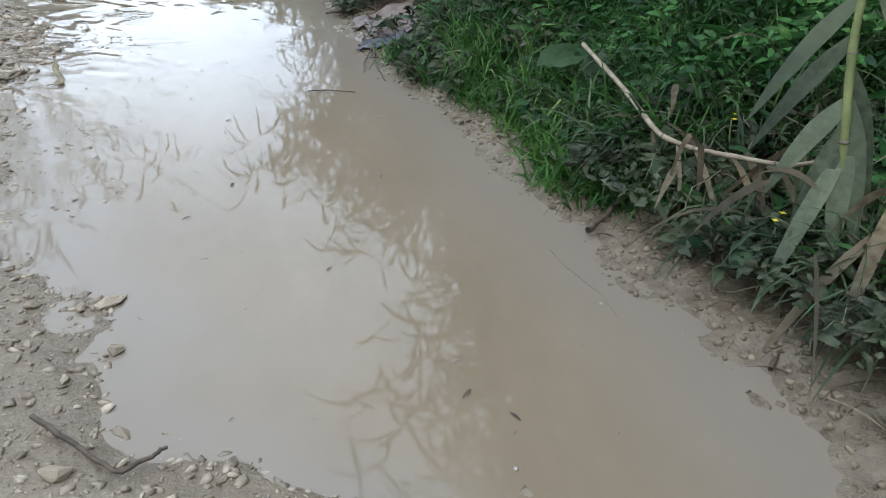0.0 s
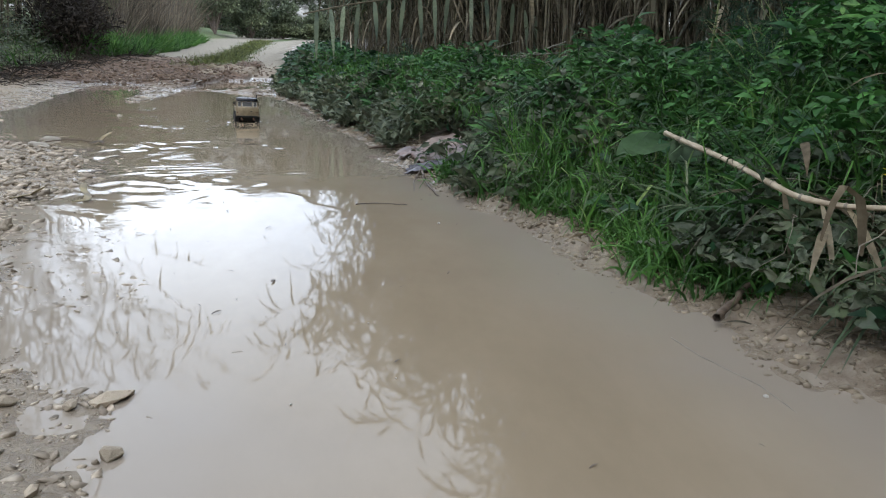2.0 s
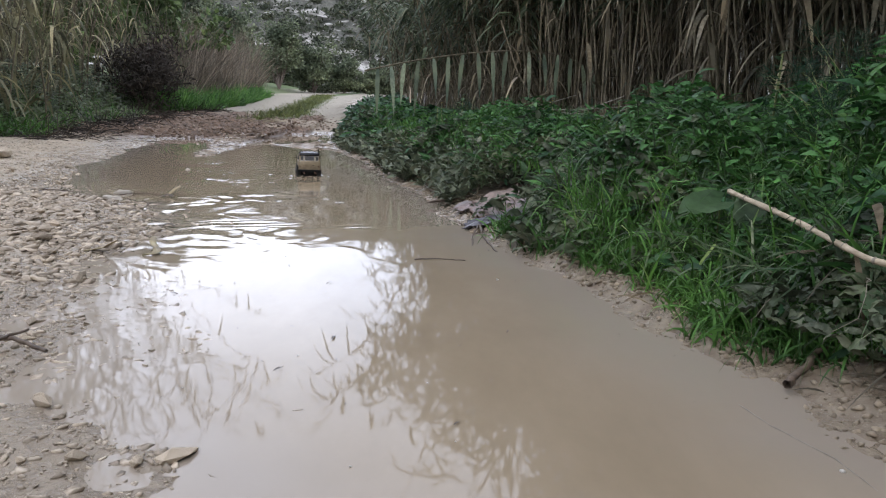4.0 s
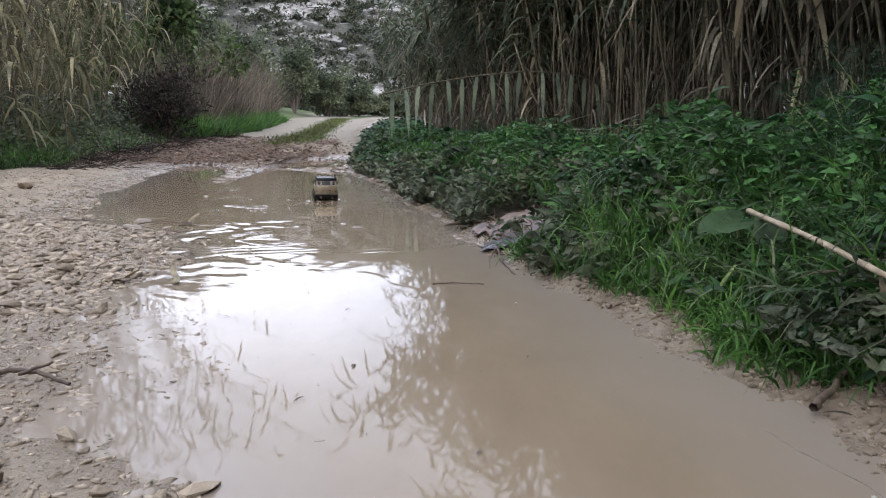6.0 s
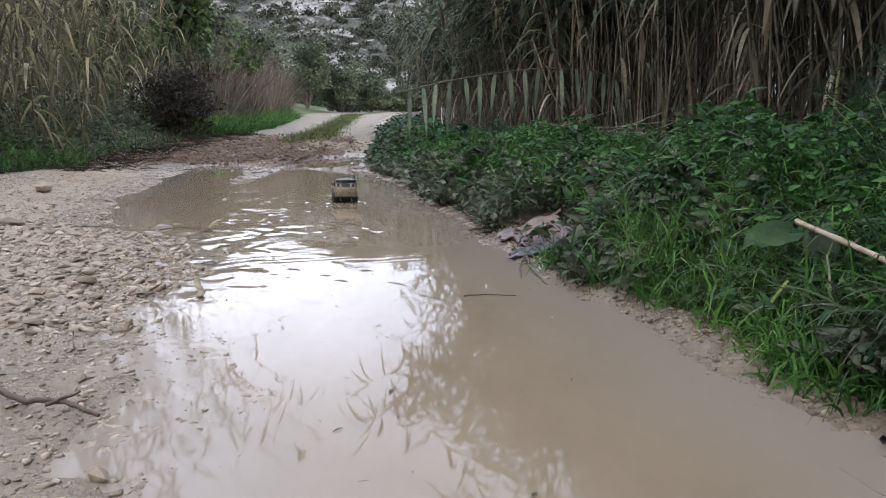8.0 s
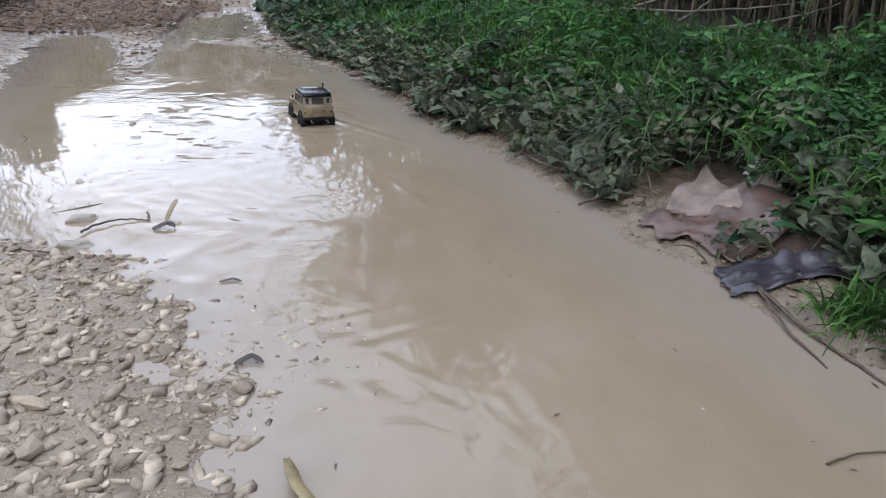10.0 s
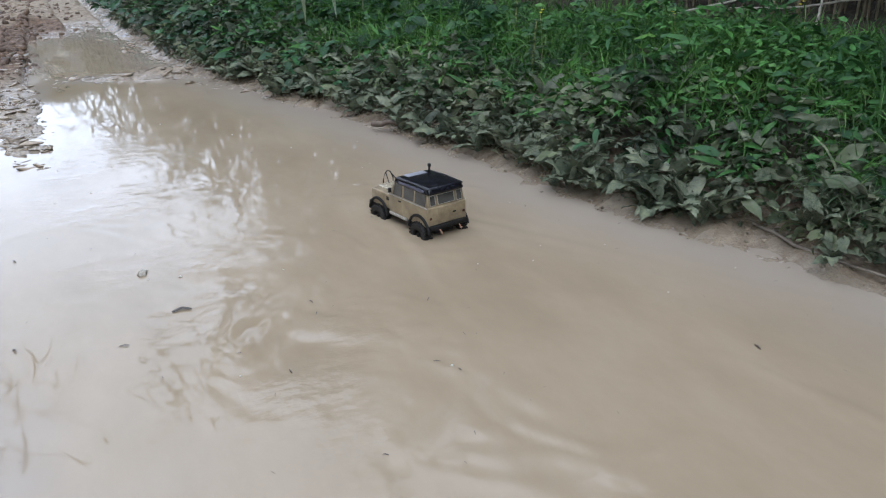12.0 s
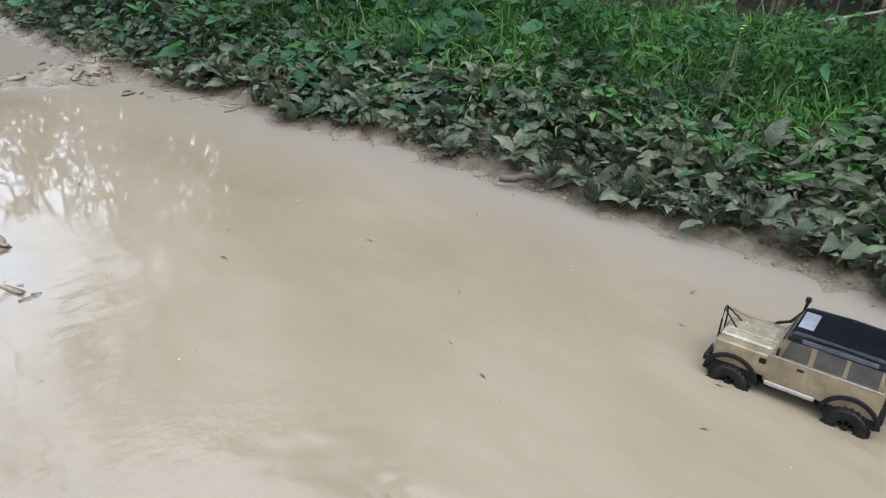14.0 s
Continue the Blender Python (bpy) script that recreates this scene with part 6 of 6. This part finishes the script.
PALE_LEAF = leaf_material("pale_round_leaf", (0.08, 0.145, 0.065), (0.12, 0.2, 0.1), (0.17, 0.24, 0.13), 0.5, True, 0.22, 0.2)


def rosette(x, y, leaves, size, high, shapes, local, label, lifts=(5, 78)):
    z = float(ground_z(np.array(x), np.array(y)))
    plant = tagged(new("broadleaf_plant"), label, "plant", "plants along the water's edge")
    plant.location = (x, y, z)
    shape = shapes[int(local.integers(len(shapes)))]
    start = local.uniform(0, 360)
    for k in range(leaves):
        turn = start + 137.5 * k + local.normal() * 12
        lift = local.uniform(*lifts)
        ob = new("leaf", shape)
        ob.parent = plant
        s = size * local.uniform(0.6, 1.3)
        out = 0.3 * size
        ob.matrix_local = pose(-math.sin(radians(turn)) * out * 0.5, math.cos(radians(turn)) * out * 0.5, high * local.uniform(0.3, 1.0), lift, local.normal() * 14, turn) @ Matrix.Scale(s, 4)
    return plant


local = np.random.default_rng(161)
for k in range(265):
    y = local.uniform(2.9, 9.5) if k < 245 else local.uniform(1.0, 2.9)
    u = 0.03 + 0.42 * local.random() ** 1.6
    x = float(shore_right(np.array(y))) + u
    x += 0.13 * (y < 2.9)
    big = 1.2 if 4.3 < y < 7.6 else 1.0
    if (3.15 < y < 3.7 and x < 0.7) or (3.75 < y < 4.4 and x < 0.78):
        continue
    rosette(x, y, int(local.integers(6, 11)), big * (0.05 + 0.055 * local.random() ** 1.6), 0.05 + 0.22 * u, LEAF_SHAPES, local, "dusty grey-green broad-leaved plant at the muddy edge")
for x, y, size in ((0.68, 3.47, 0.08), (0.74, 3.4, 0.09), (0.66, 3.36, 0.07), (0.74, 3.62, 0.1), (0.84, 3.52, 0.09), (0.8, 3.78, 0.1), (0.92, 3.9, 0.09), (0.9, 3.7, 0.1), (0.86, 4.05, 0.08)):
    rosette(x, y, 9, size, 0.09, LEAF_SHAPES, local, "dusty broad-leaved plant leaning over the dark plastic sheet")
for k in range(50):
    y = local.uniform(0.9, 5.5)
    u = local.uniform(0.4, 1.9)
    x = float(shore_right(np.array(y))) + u
    rosette(x, y, int(local.integers(6, 10)), local.uniform(0.04, 0.085), float(canopy(np.array(u), np.array(y))) * 0.9, FRESH_SHAPES, local, "green broad-leaved plant among the bank herbs")
BIG_LEAF = crinkled_template(405, 9, 0.46, 0.24, 0.03, 0.06, 0.18)


def large_leaves(label, foot, leaves):
    """A plant whose few leaves are placed one by one: place, way of the tip, facing, size."""
    plant = tagged(new("large_leaved_plant"), label, "plant", "large-leaved plants")
    for place, way, up, size in leaves:
        part("leaf", sheet("leaf", *scatter(BIG_LEAF, [place], [way], np.array([up], float), [size])), DEEP_LEAF if size > 0.14 else PALE_LEAF, plant)
        mid = [(a + b) / 2 for a, b in zip(place, foot)]
        part("leafstalk", rod([foot, (mid[0], mid[1], mid[2] + 0.02), place], 0.003, 6), GREEN_STALK, plant)
    return plant


large_leaves("large round-leaved plant beside the broken reed", (1.15, 2.36, 0.1), (((1.13, 2.3, 0.325), (-0.85, -0.15, -0.3), (-0.15, -0.35, 0.9), 0.15), ((1.2, 2.26, 0.33), (0.1, -0.25, -0.8), (-0.1, -0.85, 0.4), 0.115)))
large_leaves("heart-leaved creeper under the broken reed", (1.26, 1.5, 0.06), (((1.19, 1.5, 0.215), (0.05, -0.3, -0.6), (-0.4, -0.7, 0.6), 0.062), ((1.2, 1.56, 0.29), (0.3, -0.2, -0.6), (-0.4, -0.7, 0.6), 0.07), ((1.28, 1.42, 0.2), (0.5, -0.1, -0.5), (-0.4, -0.7, 0.5), 0.075)))
large_leaves("low round-leaved plant at the foot of the reed", (1.36, 1.08, 0.05), (((1.34, 1.1, 0.2), (0.3, -0.35, -0.4), (-0.4, -0.6, 0.7), 0.1), ((1.28, 1.08, 0.16), (-0.5, -0.3, -0.4), (-0.4, -0.6, 0.7), 0.075), ((1.38, 1.02, 0.14), (0.3, -0.5, -0.4), (-0.4, -0.6, 0.7), 0.08), ((1.31, 1.02, 0.13), (-0.2, -0.6, -0.3), (-0.3, -0.6, 0.7), 0.07)))


def tall_herb(x, y, high, local):
    z = float(ground_z(np.array(x), np.array(y)))
    herb = tagged(new("tall_herb"), "tall leafy green herb standing above the bank", "plant", "tall herbs")
    herb.location = (x, y, z)
    part("stem", rod([(0, 0, 0), (0.01, 0.01, high * 0.5), (0.015, -0.01, high)], 0.005, 6), GREEN_STALK, herb)
    for k in range(16):
        s = 0.35 + 0.65 * k / 15
        ob = new("leaf", FRESH_SHAPES[k % 2])
        ob.parent = herb
        ob.matrix_local = pose(0.01, 0, high * s, local.uniform(-10, 40), 0, 137.5 * k) @ Matrix.Scale(0.085 * (1.2 - 0.6 * s), 4)


for x, y, high in ((1.75, 3.42, 0.66), (1.65, 3.6, 0.4), (0.45, 7.6, 0.5), (0.2, 7.0, 0.42), (1.3, 4.6, 0.45), (1.55, 5.2, 0.5)):
    tall_herb(x, y, high, local)


FENNEL = leaf_material("fennel_thread", (0.02, 0.05, 0.03), (0.05, 0.11, 0.06), (0.09, 0.15, 0.08), 0.55, False, 0.25)


def fennel(x, y, high, seed):
    """A feathery plant: branching stems with a haze of thread leaves."""
    local = np.random.default_rng(seed)
    plant = tagged(new("feathery_plant"), "feathery dark green plant among the bank herbs", "plant", "feathery plants")
    plant.location = (x, y, float(ground_z(np.array(x), np.array(y))))
    tips = np.stack([local.normal(size=14) * 0.3, local.normal(size=14) * 0.3, local.uniform(0.6, 1.0, 14)], 1) * high
    s = np.linspace(0, 1, 5)[None, :, None]
    lines = tips[:, None] * s ** (1.6, 1.6, 1.0)
    part("stem", sheet("stem", *tubes(lines, np.tile(np.linspace(0.003, 0.0012, 5), (14, 1)), 4)), GREEN_STALK, plant)
    base = np.repeat(lines[:, 1:].reshape(-1, 3), 34, 0) + local.normal(size=(14 * 4 * 34, 3)) * 0.02
    way = local.normal(size=base.shape) + (0, 0, 0.6)
    part("foliage", sheet("foliage", *ribbons(base, way, local.uniform(0.04, 0.1, len(base)), 0.0028, 0.6, 3)), FENNEL, plant)


for k, (x, y, high) in enumerate(((1.85, 2.9, 0.66), (2.05, 3.05, 0.7), (1.95, 2.6, 0.62), (2.2, 2.8, 0.7), (1.75, 2.7, 0.56), (2.15, 2.45, 0.62), (2.0, 2.8, 0.68), (0.5, 8.3, 0.4), (1.1, 5.5, 0.4))):
    fennel(x, y, high, 480 + k)


def flower(x, y, high, local):
    z = float(ground_z(np.array(x), np.array(y)))
    plant = tagged(new("yellow_flower"), "small yellow wild flower among the herbs", "flower", "yellow flowers")
    plant.location = (x, y, z)
    part("stem", rod([(0, 0, 0), (0.01, 0, high * 0.6), (0, 0.01, high)], 0.002, 5), GREEN_STALK, plant)
    for k in range(2):
        bm = bmesh.new()
        centre = Vector((local.normal() * 0.012, local.normal() * 0.012, high + 0.012 * k))
        mid = bm.verts.new(centre)
        ring = [bm.verts.new(centre + Vector((0.011 * math.cos(a) * (1 if i % 2 else 0.5), 0.011 * math.sin(a) * (1 if i % 2 else 0.5), 0.004))) for i, a in enumerate(np.linspace(0, 2 * math.pi, 8, endpoint=False))]
        for i in range(8):
            bm.faces.new((mid, ring[i], ring[(i + 1) % 8]))
        part("blossom", bm, PETAL, plant)


for x, y, high in ((1.38, 1.5, 0.26), (1.33, 1.08, 0.2), (1.42, 1.02, 0.2), (0.25, 7.0, 0.45), (1.15, 6.2, 0.42), (0.75, 6.6, 0.4)):
    flower(x, y, high, local)


# ---- what floats on the puddle ----
local = np.random.default_rng(171)


def afloat(count):
    y = local.uniform(0.4, 9.0, count)
    x = local.uniform(-2.2, 1.0, count)
    keep = ground_z(x, y) < -0.012
    return x[keep], y[keep]


x, y = afloat(420)
flecks = scatter(NARROW, np.stack([x, y, np.full(len(x), 0.003)], 1), local.normal(size=(len(x), 3)) * (1, 1, 0.05), np.array((0, 0, 1.0)) + local.normal(size=(len(x), 3)) * 0.1, 0.008 + 0.03 * local.random(len(x)) ** 3)
tagged(part("floating_flecks", sheet("floating_flecks", *flecks), TWIG), "dark flecks of leaf and bark afloat", "debris", kind="stuff")
FOAM = plain_material("pale_foam", (0.36, 0.33, 0.28), (0.52, 0.49, 0.44), 0.4, 60, 0.1)
x, y = afloat(90)
dome = soup(boulder(40, 0.1, 1))
size = 0.002 + 0.004 * local.random(len(x)) ** 2
bubbles = scatter(dome, np.stack([x, y, np.full(len(x), 0.001)], 1), local.normal(size=(len(x), 3)) * (1, 1, 0.05), np.array((0, 0, 1.0)) + 0.0 * local.normal(size=(len(x), 3)), size)
tagged(part("foam_specks", sheet("foam_specks", *bubbles), FOAM), "small pale specks of foam afloat", "foam", kind="stuff")
